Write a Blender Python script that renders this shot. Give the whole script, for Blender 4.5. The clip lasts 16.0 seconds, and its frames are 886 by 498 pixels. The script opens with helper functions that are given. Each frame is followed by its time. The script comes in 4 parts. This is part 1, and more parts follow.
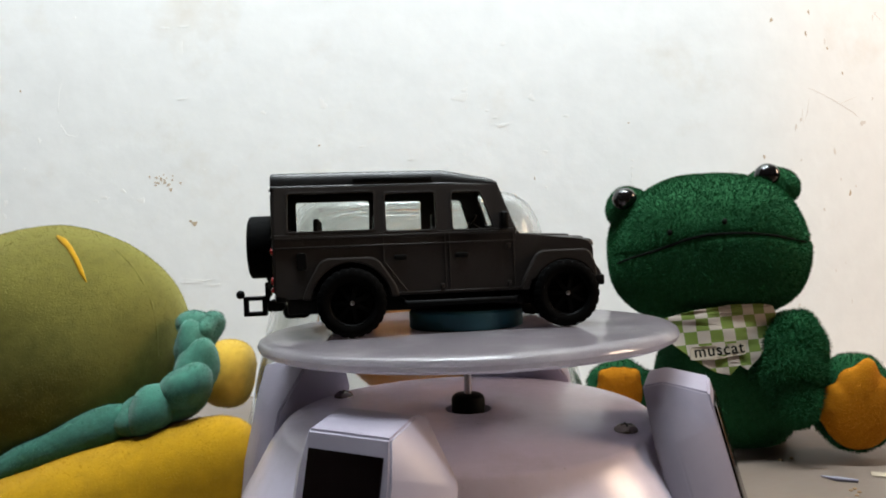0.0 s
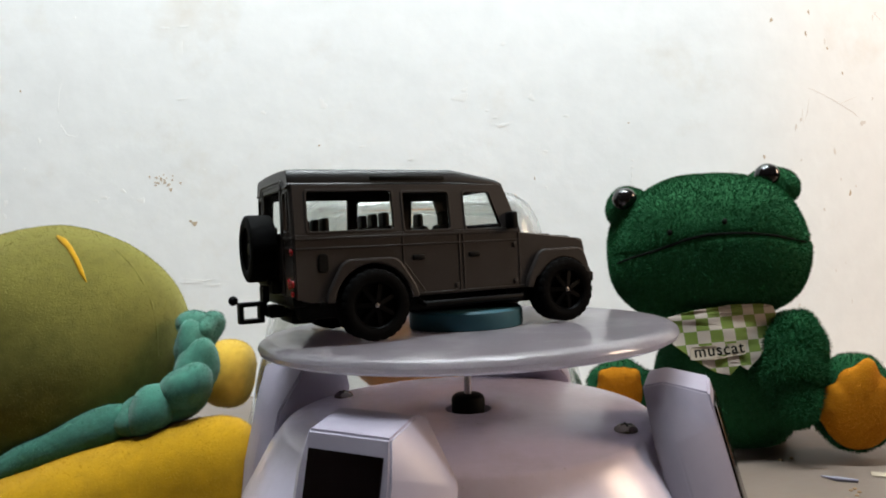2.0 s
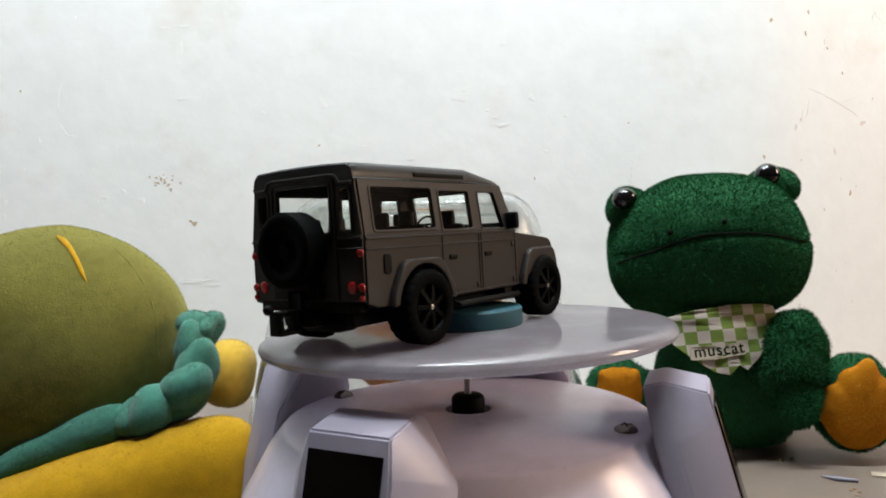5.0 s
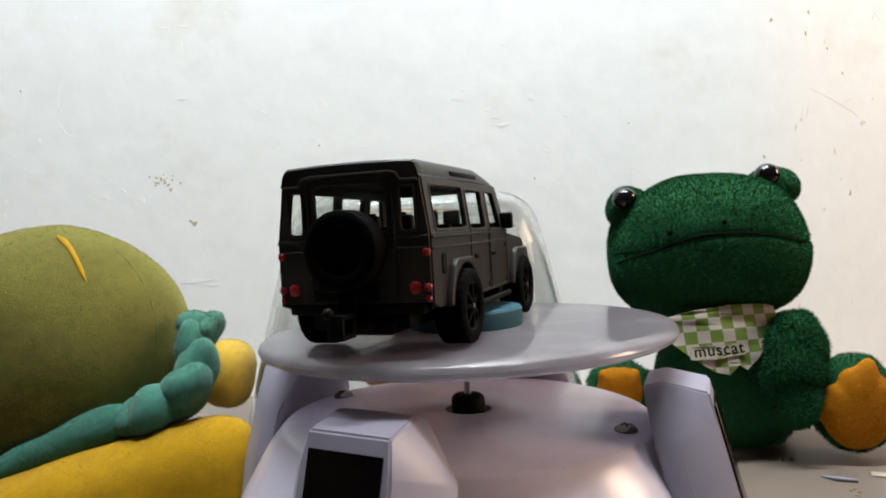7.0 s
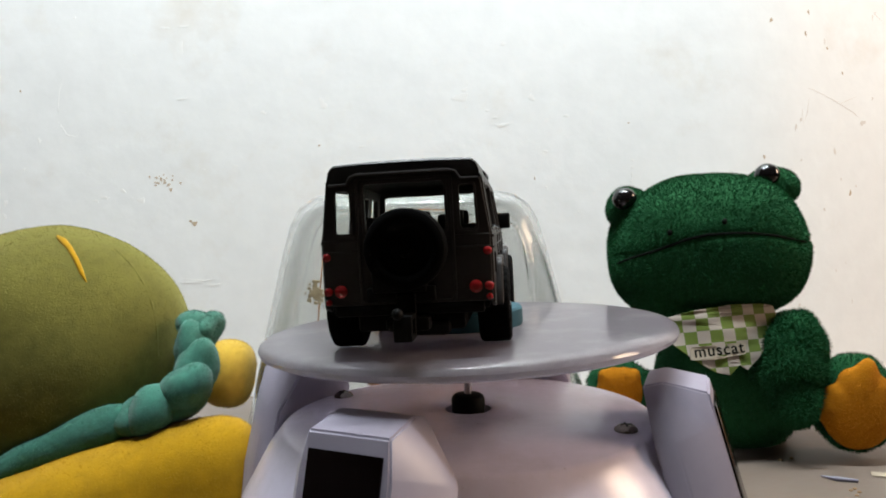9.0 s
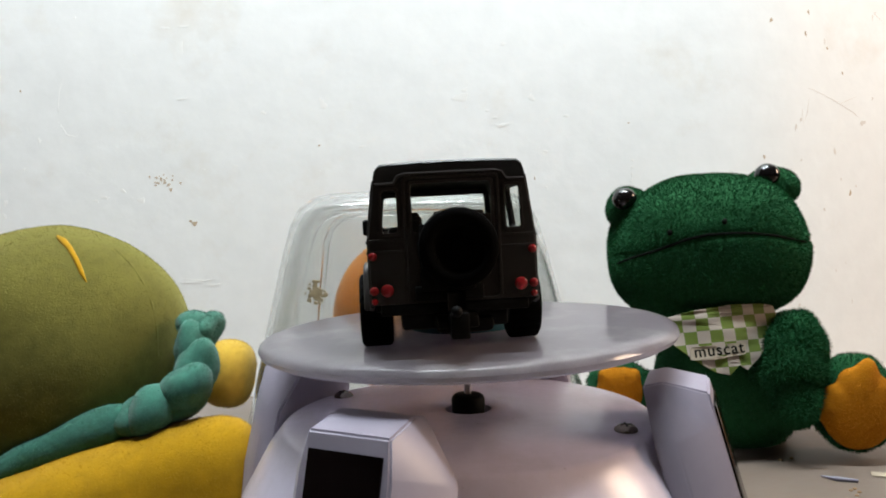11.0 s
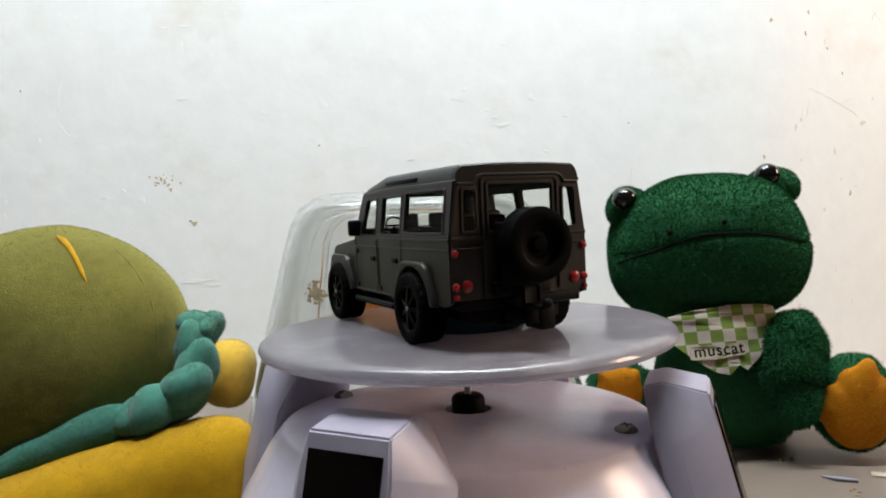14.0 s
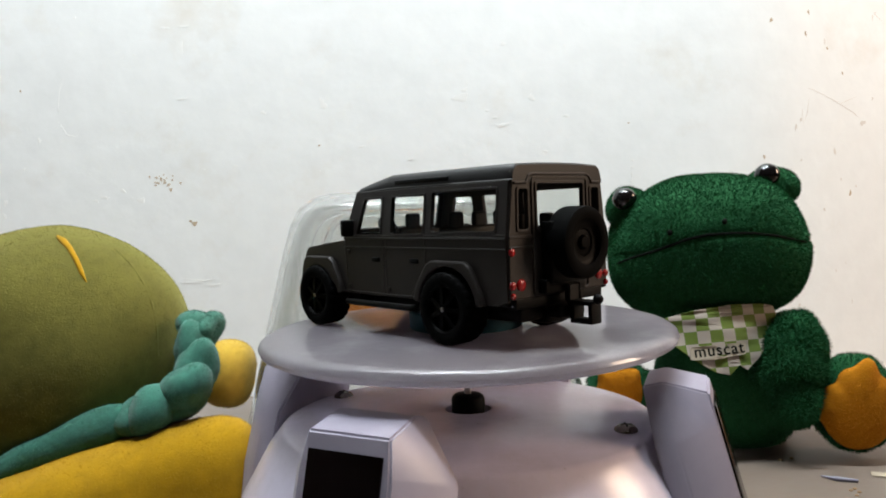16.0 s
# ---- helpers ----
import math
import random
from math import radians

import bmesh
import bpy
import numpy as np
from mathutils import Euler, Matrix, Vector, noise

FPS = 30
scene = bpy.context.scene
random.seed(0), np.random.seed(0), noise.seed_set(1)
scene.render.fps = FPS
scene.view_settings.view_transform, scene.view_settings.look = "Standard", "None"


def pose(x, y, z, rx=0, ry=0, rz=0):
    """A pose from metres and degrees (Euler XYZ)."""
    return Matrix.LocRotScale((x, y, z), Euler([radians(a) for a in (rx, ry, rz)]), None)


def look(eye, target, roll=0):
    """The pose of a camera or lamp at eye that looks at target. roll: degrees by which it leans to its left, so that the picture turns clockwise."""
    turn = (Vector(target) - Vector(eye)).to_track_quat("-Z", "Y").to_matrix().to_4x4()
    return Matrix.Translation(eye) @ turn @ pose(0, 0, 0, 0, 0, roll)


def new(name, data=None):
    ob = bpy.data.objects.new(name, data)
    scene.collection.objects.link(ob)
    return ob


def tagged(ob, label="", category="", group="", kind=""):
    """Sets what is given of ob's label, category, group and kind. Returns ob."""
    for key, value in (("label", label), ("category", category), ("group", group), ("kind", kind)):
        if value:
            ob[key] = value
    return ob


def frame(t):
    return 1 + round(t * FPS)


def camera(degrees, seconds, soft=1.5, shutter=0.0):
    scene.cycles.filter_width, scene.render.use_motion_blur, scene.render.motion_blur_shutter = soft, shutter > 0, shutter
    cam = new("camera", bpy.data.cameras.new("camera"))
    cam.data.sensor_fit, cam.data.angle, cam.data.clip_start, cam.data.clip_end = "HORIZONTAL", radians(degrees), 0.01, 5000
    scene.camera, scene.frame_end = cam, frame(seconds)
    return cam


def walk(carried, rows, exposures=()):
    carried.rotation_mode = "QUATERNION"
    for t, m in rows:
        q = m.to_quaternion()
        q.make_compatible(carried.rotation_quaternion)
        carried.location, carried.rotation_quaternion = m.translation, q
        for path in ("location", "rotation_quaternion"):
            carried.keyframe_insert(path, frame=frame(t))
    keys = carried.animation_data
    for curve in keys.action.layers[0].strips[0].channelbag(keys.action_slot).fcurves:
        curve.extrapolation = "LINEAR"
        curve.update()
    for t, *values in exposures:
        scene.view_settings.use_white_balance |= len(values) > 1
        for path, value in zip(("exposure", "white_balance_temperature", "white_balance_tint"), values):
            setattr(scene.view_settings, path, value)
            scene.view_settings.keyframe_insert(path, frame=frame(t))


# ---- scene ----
from mathutils.bvhtree import BVHTree

cam = camera(63.0, 16.0, soft=1.8)
EYE = pose(0, 0, 0.130, 90 - 1.76, 0, 0) @ pose(0, 0, 0, 0, 0, -1.47)
walk(cam, [(0.0, EYE), (16.0, EYE)], exposures=[(0.0, 0.0), (16.0, 0.0)])

# ---- light ----
world = bpy.data.worlds.new("world")
scene.world = world
world.use_nodes = True
wt = world.node_tree
sky = wt.nodes.new("ShaderNodeTexSky")
sky.sky_type, sky.sun_disc = "NISHITA", False
sky.sun_elevation, sky.sun_rotation = radians(40), radians(60)
wt.links.new(sky.outputs[0], wt.nodes["Background"].inputs[0])
wt.nodes["Background"].inputs[1].default_value = 0.12


def area(name, eye, target, w, h, power, colour):
    lamp = bpy.data.lights.new(name, "AREA")
    lamp.shape, lamp.size, lamp.size_y, lamp.energy, lamp.color = "RECTANGLE", w, h, power, colour
    ob = new(name, lamp)
    ob.matrix_world = look(eye, target)
    return ob


area("ceiling_light", (0.02, 0.20, 1.52), (0.04, 1.20, 1.36), 0.9, 0.25, 145, (0.865, 0.95, 1.0))
for sash_y in (-0.015, 0.335):
    area("window_light", (2.37, sash_y, 1.00), (0.0, 0.35, 0.15), 0.29, 0.95, 19, (1.0, 0.72, 0.50))

# ---- materials ----


def material(name, colour, rough=0.6, metal=0.0, vary=0.15, scale=40.0, bump=0.0, bump_scale=200.0, second=None, sheen=0.0, spec=0.5, clear=0.0):
    """A surface with two scales of variation in colour, uneven gloss and fine relief. scale: features per metre."""
    m = bpy.data.materials.new(name)
    m.use_nodes = True
    t = m.node_tree
    b = t.nodes["Principled BSDF"]
    co = t.nodes.new("ShaderNodeTexCoord")
    n1 = t.nodes.new("ShaderNodeTexNoise")
    n1.inputs["Scale"].default_value, n1.inputs["Detail"].default_value = scale, 6
    n2 = t.nodes.new("ShaderNodeTexNoise")
    n2.inputs["Scale"].default_value, n2.inputs["Detail"].default_value = scale * 9, 4
    t.links.new(co.outputs["Object"], n1.inputs["Vector"])
    t.links.new(co.outputs["Object"], n2.inputs["Vector"])
    add = t.nodes.new("ShaderNodeMath")
    add.operation = "ADD"
    t.links.new(n1.outputs[0], add.inputs[0])
    t.links.new(n2.outputs[0], add.inputs[1])
    ramp = t.nodes.new("ShaderNodeValToRGB")
    ramp.color_ramp.elements[0].position, ramp.color_ramp.elements[1].position = 0.30, 0.75
    half = t.nodes.new("ShaderNodeMath")
    half.operation, half.inputs[1].default_value = "MULTIPLY", 0.5
    t.links.new(add.outputs[0], half.inputs[0])
    t.links.new(half.outputs[0], ramp.inputs[0])
    dark = second or [c * (1 - vary) for c in colour]
    ramp.color_ramp.elements[0].color = (*dark, 1)
    ramp.color_ramp.elements[1].color = (*[min(1, c * (1 + vary * 0.5)) for c in colour], 1)
    t.links.new(ramp.outputs[0], b.inputs["Base Color"])
    mr = t.nodes.new("ShaderNodeMapRange")
    mr.inputs[3].default_value, mr.inputs[4].default_value = max(0.02, rough - 0.08), min(1, rough + 0.08)
    t.links.new(n2.outputs[0], mr.inputs[0])
    t.links.new(mr.outputs[0], b.inputs["Roughness"])
    b.inputs["Metallic"].default_value = metal
    b.inputs["Specular IOR Level"].default_value = spec
    b.inputs["Sheen Weight"].default_value = sheen
    b.inputs["Coat Weight"].default_value = clear
    if bump:
        n3 = t.nodes.new("ShaderNodeTexNoise")
        n3.inputs["Scale"].default_value, n3.inputs["Detail"].default_value = bump_scale, 5
        t.links.new(co.outputs["Object"], n3.inputs["Vector"])
        bp = t.nodes.new("ShaderNodeBump")
        bp.inputs["Strength"].default_value, bp.inputs["Distance"].default_value = bump, 0.001
        t.links.new(n3.outputs[0], bp.inputs["Height"])
        t.links.new(bp.outputs[0], b.inputs["Normal"])
    return m


def clear_material(name, colour, rough=0.05, ior=1.45):
    m = bpy.data.materials.new(name)
    m.use_nodes = True
    b = m.node_tree.nodes["Principled BSDF"]
    b.inputs["Base Color"].default_value = (*colour, 1)
    b.inputs["Roughness"].default_value = rough
    b.inputs["IOR"].default_value = ior
    b.inputs["Transmission Weight"].default_value = 1.0
    return m


WALL = material("wall_paint", (0.85, 0.85, 0.83), 0.6, vary=0.06, scale=7, bump=0.45, bump_scale=45)


def stained(mat, colour, scale, lo, hi, amount, detail=9):
    """Adds uneven stains of their own shape to a material."""
    t = mat.node_tree
    base = t.nodes["Principled BSDF"].inputs["Base Color"]
    mix, nz, ramp, co = t.nodes.new("ShaderNodeMixRGB"), t.nodes.new("ShaderNodeTexNoise"), t.nodes.new("ShaderNodeValToRGB"), t.nodes.new("ShaderNodeTexCoord")
    nz.inputs["Scale"].default_value, nz.inputs["Detail"].default_value, nz.inputs["Roughness"].default_value = scale, detail, 0.65
    ramp.color_ramp.elements[0].position, ramp.color_ramp.elements[1].position = lo, hi
    ramp.color_ramp.elements[1].color = (amount, amount, amount, 1)
    old = base.links[0].from_socket
    t.links.new(co.outputs["Object"], nz.inputs["Vector"])
    t.links.new(nz.outputs[0], ramp.inputs[0])
    t.links.new(ramp.outputs[0], mix.inputs[0])
    t.links.new(old, mix.inputs[1])
    mix.inputs[2].default_value = (*colour, 1)
    t.links.new(mix.outputs[0], base)


stained(WALL, (0.64, 0.55, 0.43), 9, 0.55, 0.82, 0.6)
ROOM = material("room_paint", (0.055, 0.052, 0.047), 0.8, vary=0.1, scale=3)
TABLE = material("table_top", (0.145, 0.115, 0.092), 0.5, vary=0.25, scale=12, bump=0.1)
# One plastic, two tones: base lightened, legs darkened to imitate light and shade.
WHITE = material("white_plastic", (0.72, 0.67, 0.80), 0.22, vary=0.06, scale=25)
SHADED_WHITE = material("shaded_white_plastic", (0.32, 0.295, 0.36), 0.36, vary=0.06, scale=25, spec=0.35)
DISC = material("disc_plastic", (0.21, 0.195, 0.21), 0.10, vary=0.15, scale=30)
DISC.node_tree.nodes["Principled BSDF"].inputs["IOR"].default_value = 1.62


def milky(mat, colour, amount):
    """Lets part of the light pass scattered through a plastic."""
    t = mat.node_tree
    mix, tr = t.nodes.new("ShaderNodeMixShader"), t.nodes.new("ShaderNodeBsdfTranslucent")
    mix.inputs[0].default_value = amount
    tr.inputs["Color"].default_value = (*colour, 1)
    t.links.new(t.nodes["Principled BSDF"].outputs[0], mix.inputs[1])
    t.links.new(tr.outputs[0], mix.inputs[2])
    t.links.new(mix.outputs[0], t.nodes["Material Output"].inputs["Surface"])


milky(DISC, (0.76, 0.72, 0.78), 0.36)
PAINT = material("matte_paint", (0.0240, 0.0203, 0.0185), 0.46, spec=0.24, vary=0.10, scale=120, bump=0.05, bump_scale=3000)
# Roof: the same body paint, its colour darkened to stand in for shade.
SHADED_PAINT = material("shaded_matte_paint", (0.010, 0.0098, 0.010), 0.38, spec=0.30, vary=0.10, scale=120, bump=0.04, bump_scale=3000)
SEAT = material("seat_plastic", (0.006, 0.0055, 0.0055), 0.55, spec=0.25, vary=0.2, scale=200)
RIM_BLACK = material("rim_black", (0.0012, 0.0012, 0.0012), 0.45, spec=0.04, vary=0.2, scale=200)
BLACK = material("black_plastic", (0.002, 0.002, 0.002), 0.55, spec=0.10, vary=0.2, scale=150)
EYE_BLACK = material("eye_black", (0.006, 0.005, 0.005), 0.06, vary=0.1, scale=100)
STITCH = material("dark_thread", (0.004, 0.006, 0.004), 0.95, spec=0.1, vary=0.2, scale=300)
CREAM = material("cream_cotton", (0.36, 0.31, 0.23), 0.9, vary=0.1, scale=200, bump=0.3, bump_scale=2500)
CHIP = material("chip_paint", (0.86, 0.85, 0.82), 0.45, vary=0.04, scale=100)
SMUDGE = material("scuff_grey", (0.73, 0.68, 0.62), 0.7, vary=0.15, scale=200)
STAIN = material("brown_stain", (0.56, 0.44, 0.31), 0.8, vary=0.3, scale=300)
CRUMB = material("crumb_brown", (0.26, 0.17, 0.09), 0.8, vary=0.3, scale=300)
GREYBLUE = material("grey_blue_plastic", (0.16, 0.15, 0.19), 0.5, vary=0.2, scale=200)
THREAD = material("red_thread", (0.55, 0.10, 0.10), 0.8, vary=0.2, scale=300)
RESIDUE = material("label_residue", (0.50, 0.41, 0.24), 0.7, vary=0.35, scale=300)
CHECK = material("checked_cotton", (0.5, 0.5, 0.5), 0.9, vary=0.1, scale=200, bump=0.3, bump_scale=2500)
ck = CHECK.node_tree
ck_map = ck.nodes.new("ShaderNodeMapping")
ck_map.inputs["Scale"].default_value, ck_map.inputs["Rotation"].default_value = (152, 0, 152), (0, radians(3), 0)
ck_map.inputs["Location"].default_value = (0.2, 0.5, 0.3)
ck_tex = ck.nodes.new("ShaderNodeTexChecker")
ck_tex.inputs["Scale"].default_value = 1.0
ck_tex.inputs["Color1"].default_value, ck_tex.inputs["Color2"].default_value = (0.085, 0.125, 0.012, 1), (0.29, 0.25, 0.21, 1)
ck_co = ck.nodes.new("ShaderNodeTexCoord")
ck.links.new(ck_co.outputs["Object"], ck_map.inputs["Vector"])
ck.links.new(ck_map.outputs[0], ck_tex.inputs["Vector"])
ck.links.new(ck_tex.outputs[0], ck.nodes["Principled BSDF"].inputs["Base Color"])
# Door seams, a paler grey than the body paint.
SEAM = material("pale_seam", (0.055, 0.047, 0.042), 0.5, spec=0.2, vary=0.3, scale=300)
RUBBER = material("rubber", (0.0014, 0.0014, 0.0014), 0.80, spec=0.05, vary=0.2, scale=200)
CHROME = material("screw_steel", (0.30, 0.27, 0.24), 0.22, metal=1.0, vary=0.2, scale=400)
STEEL = material("spindle_steel", (0.45, 0.43, 0.42), 0.3, metal=1.0, vary=0.2, scale=300)
RED = material("red_lens", (0.30, 0.010, 0.012), 0.22, vary=0.2, scale=400)
TEAL = material("teal_foam", (0.008, 0.080, 0.112), 0.6, vary=0.15, scale=80)
SOLAR = material("solar_cell", (0.0022, 0.0010, 0.0010), 0.12, spec=0.18, vary=0.3, scale=60)
FROG = material("green_plush", (0.012, 0.072, 0.023), 0.95, vary=0.24, scale=45, spec=0.12, sheen=0.25, bump=0.2, bump_scale=900)
OLIVE = material("olive_plush", (0.118, 0.110, 0.023), 0.95, vary=0.36, scale=22, spec=0.1, sheen=0.30, bump=0.22, bump_scale=1100)
FROG.node_tree.nodes["Principled BSDF"].inputs["Sheen Tint"].default_value = (0.10, 0.60, 0.30, 1)
OLIVE.node_tree.nodes["Principled BSDF"].inputs["Sheen Tint"].default_value = (0.85, 0.80, 0.30, 1)
MINT = material("mint_plush", (0.046, 0.160, 0.115), 0.95, vary=0.35, scale=40, spec=0.1, sheen=0.2, bump=0.25, bump_scale=1100)
YELLOW = material("yellow_plush", (0.37, 0.20, 0.003), 0.95, vary=0.30, scale=20, spec=0.1, sheen=0.10, bump=0.2, bump_scale=1100)
PAW = material("pale_yellow_plush", (0.48, 0.31, 0.040), 0.95, vary=0.22, scale=30, spec=0.1, sheen=0.15, bump=0.2, bump_scale=1100)
ORANGE = material("orange_felt", (0.42, 0.155, 0.004), 0.95, spec=0.15, vary=0.15, scale=60, bump=0.5, bump_scale=1500)
PEEL = material("orange_peel", (0.72, 0.24, 0.03), 0.5, vary=0.15, scale=60, bump=0.5, bump_scale=500)
GLASS = bpy.data.materials.new("car_glass")
GLASS.use_nodes = True
g_tree = GLASS.node_tree
g_tree.nodes.remove(g_tree.nodes["Principled BSDF"])
g_clear, g_gloss, g_mix = g_tree.nodes.new("ShaderNodeBsdfTransparent"), g_tree.nodes.new("ShaderNodeBsdfGlossy"), g_tree.nodes.new("ShaderNodeMixShader")
g_clear.inputs["Color"].default_value = (0.93, 0.94, 0.93, 1)
g_gloss.inputs["Roughness"].default_value = 0.14
g_mix.inputs[0].default_value = 0.007
g_tree.links.new(g_clear.outputs[0], g_mix.inputs[1])
g_tree.links.new(g_gloss.outputs[0], g_mix.inputs[2])
g_tree.links.new(g_mix.outputs[0], g_tree.nodes["Material Output"].inputs["Surface"])
RIB = clear_material("clear_rib", (0.96, 0.97, 0.965), 0.15, 1.12)
TUB = clear_material("clear_tub", (0.80, 0.81, 0.80), 0.10, 1.38)

stained(DISC, (0.22, 0.19, 0.16), 45, 0.60, 0.72, 0.7)
stained(DISC, (0.72, 0.70, 0.70), 28, 0.48, 0.75, 0.5)
stained(WHITE, (0.36, 0.32, 0.30), 55, 0.50, 0.80, 0.30)
stained(WHITE, (0.20, 0.16, 0.14), 420, 0.70, 0.76, 0.5, 3)
stained(SHADED_WHITE, (0.30, 0.26, 0.26), 45, 0.55, 0.85, 0.20)
stained(TABLE, (0.12, 0.075, 0.045), 22, 0.55, 0.75, 0.6)
stained(YELLOW, (0.30, 0.15, 0.01), 35, 0.64, 0.74, 0.5)
stained(PEEL, (0.55, 0.40, 0.22), 30, 0.50, 0.75, 0.6)
stained(PAINT, (0.036, 0.030, 0.026), 260, 0.60, 0.78, 0.5)

# ---- mesh helpers ----


def mesh_of(bm, name, smooth=True):
    me = bpy.data.meshes.new(name)
    bm.normal_update()
    bm.to_mesh(me)
    bm.free()
    if smooth:
        me.shade_smooth()
        me.set_sharp_from_angle(angle=radians(38))
    return me


def part(name, bm, mat, parent=None, label="", m=None, smooth=True):
    """Links a bmesh (or a mesh) as one mesh object, under parent."""
    me = bm if isinstance(bm, bpy.types.Mesh) else mesh_of(bm, name, smooth)
    me.materials.clear()
    me.materials.append(mat)
    ob = new(name, me)
    if parent is not None:
        ob.parent = parent
    if m is not None:
        ob.matrix_basis = m
    if label:
        ob["label"] = label
    return ob


def thing(name, label, category, m=None, group="", kind=""):
    ob = new(name)
    ob.empty_display_size = 0.01
    if m is not None:
        ob.matrix_basis = m
    return tagged(ob, label, category, group, kind)


def box(lo, hi, bevel=0.0, seg=2, bm=None):
    bm = bm or bmesh.new()
    c = [(a + b) / 2 for a, b in zip(lo, hi)]
    s = [b - a for a, b in zip(lo, hi)]
    r = bmesh.ops.create_cube(bm, size=1, matrix=Matrix.Translation(c) @ Matrix.Diagonal((*s, 1)))
    if bevel:
        es = list({e for v in r["verts"] for e in v.link_edges})
        bmesh.ops.bevel(bm, geom=es, offset=bevel, segments=seg, affect="EDGES", profile=0.5)
    return bm


def spin(profile, n=64, bm=None, closed=False, m=None):
    """A lathe round z of (r, z) pairs."""
    bm = bm or bmesh.new()
    m = m or Matrix.Identity(4)
    rings = []
    for r, z in profile:
        if r < 1e-7:
            rings.append([bm.verts.new(m @ Vector((0, 0, z)))])
        else:
            rings.append([bm.verts.new(m @ Vector((r * math.cos(2 * math.pi * i / n), r * math.sin(2 * math.pi * i / n), z))) for i in range(n)])
    pairs = list(zip(rings, rings[1:])) + ([(rings[-1], rings[0])] if closed else [])
    for a, b in pairs:
        for i in range(n):
            j = (i + 1) % n
            if len(a) == 1 and len(b) == 1:
                continue
            if len(a) == 1:
                bm.faces.new((a[0], b[j], b[i]))
            elif len(b) == 1:
                bm.faces.new((a[i], a[j], b[0]))
            else:
                bm.faces.new((a[i], a[j], b[j], b[i]))
    bmesh.ops.recalc_face_normals(bm, faces=bm.faces)
    return bm


def ball(rx, ry, rz, m=None, nu=48, nv=32, shape=None, bm=None):
    """An ellipsoid; shape(v) moves each of its points."""
    bm = bm or bmesh.new()
    r = bmesh.ops.create_uvsphere(bm, u_segments=nu, v_segments=nv, radius=1)
    for v in r["verts"]:
        v.co = Vector((v.co.x * rx, v.co.y * ry, v.co.z * rz))
        if shape:
            v.co = shape(v.co)
        if m is not None:
            v.co = m @ v.co
    return bm


def lumps(size, strength, seed=0.0):
    """A displacement for plush: soft noise."""
    def shape(p):
        d = noise.noise(p / size + Vector((seed, seed * 2, 0)))
        return p + p.normalized() * d * strength
    return shape


def plate(outline, holes=(), thick=0.001, bevel=0.0002, m=None, res=4):
    """A flat plate in the local xy plane, with holes, of that thickness round z = 0."""
    cu = bpy.data.curves.new("plate", "CURVE")
    cu.dimensions, cu.fill_mode = "2D", "BOTH"
    cu.extrude, cu.bevel_depth, cu.bevel_resolution = thick / 2 - bevel, bevel, 1
    cu.offset = -bevel
    for loop in (outline, *holes):
        s = cu.splines.new("POLY")
        s.points.add(len(loop) - 1)
        for p, (x, y) in zip(s.points, loop):
            p.co = (x, y, 0, 1)
        s.use_cyclic_u = True
    ob = bpy.data.objects.new("plate", cu)
    me = bpy.data.meshes.new_from_object(ob)
    bpy.data.objects.remove(ob)
    bpy.data.curves.remove(cu)
    if m is not None:
        me.transform(m)
    me.shade_smooth()
    me.set_sharp_from_angle(angle=radians(30))
    return me


def rounded(pts, r, n=4):
    """A polygon with rounded corners."""
    out = []
    k = len(pts)
    for i in range(k):
        p, a, b = Vector(pts[i]), Vector(pts[i - 1]), Vector(pts[(i + 1) % k])
        ri = min(r, (a - p).length * 0.45, (b - p).length * 0.45)
        p0, p1 = p + (a - p).normalized() * ri, p + (b - p).normalized() * ri
        for j in range(n + 1):
            t = j / n
            q = p0 * (1 - t) ** 2 + p * 2 * t * (1 - t) + p1 * t * t
            out.append((q.x, q.y))
    return out


def tube(points, r, n=12, bm=None, taper=None):
    """A tube along points."""
    bm = bm or bmesh.new()
    pts = [Vector(p) for p in points]
    rings = []
    for i, p in enumerate(pts):
        d = (pts[min(i + 1, len(pts) - 1)] - pts[max(i - 1, 0)]).normalized()
        q = d.to_track_quat("Z", "Y")
        rr = r * (taper[i] if taper else 1)
        rings.append([bm.verts.new(p + q @ Vector((rr * math.cos(2 * math.pi * k / n), rr * math.sin(2 * math.pi * k / n), 0))) for k in range(n)])
    for a, b in zip(rings, rings[1:]):
        for k in range(n):
            bm.faces.new((a[k], a[(k + 1) % n], b[(k + 1) % n], b[k]))
    bm.faces.new(rings[0][::-1])
    bm.faces.new(rings[-1])
    return bm


def joined(*bms):
    """One bmesh out of several."""
    out = bmesh.new()
    for b in bms:
        me = b if isinstance(b, bpy.types.Mesh) else None
        if me is None:
            me = bpy.data.meshes.new("tmp")
            b.to_mesh(me)
            b.free()
        out.from_mesh(me)
        bpy.data.meshes.remove(me)
    return out


# ---- setting ----
CORNER, BEND = 0.262, math.tan(radians(20))


def wall_y(x):
    """Depth of the wall's face: it bends away to the east at a soft corner."""
    k = 0.022
    return 0.568 + BEND * k * math.log1p(math.exp(min(60.0, (x - CORNER) / k)))


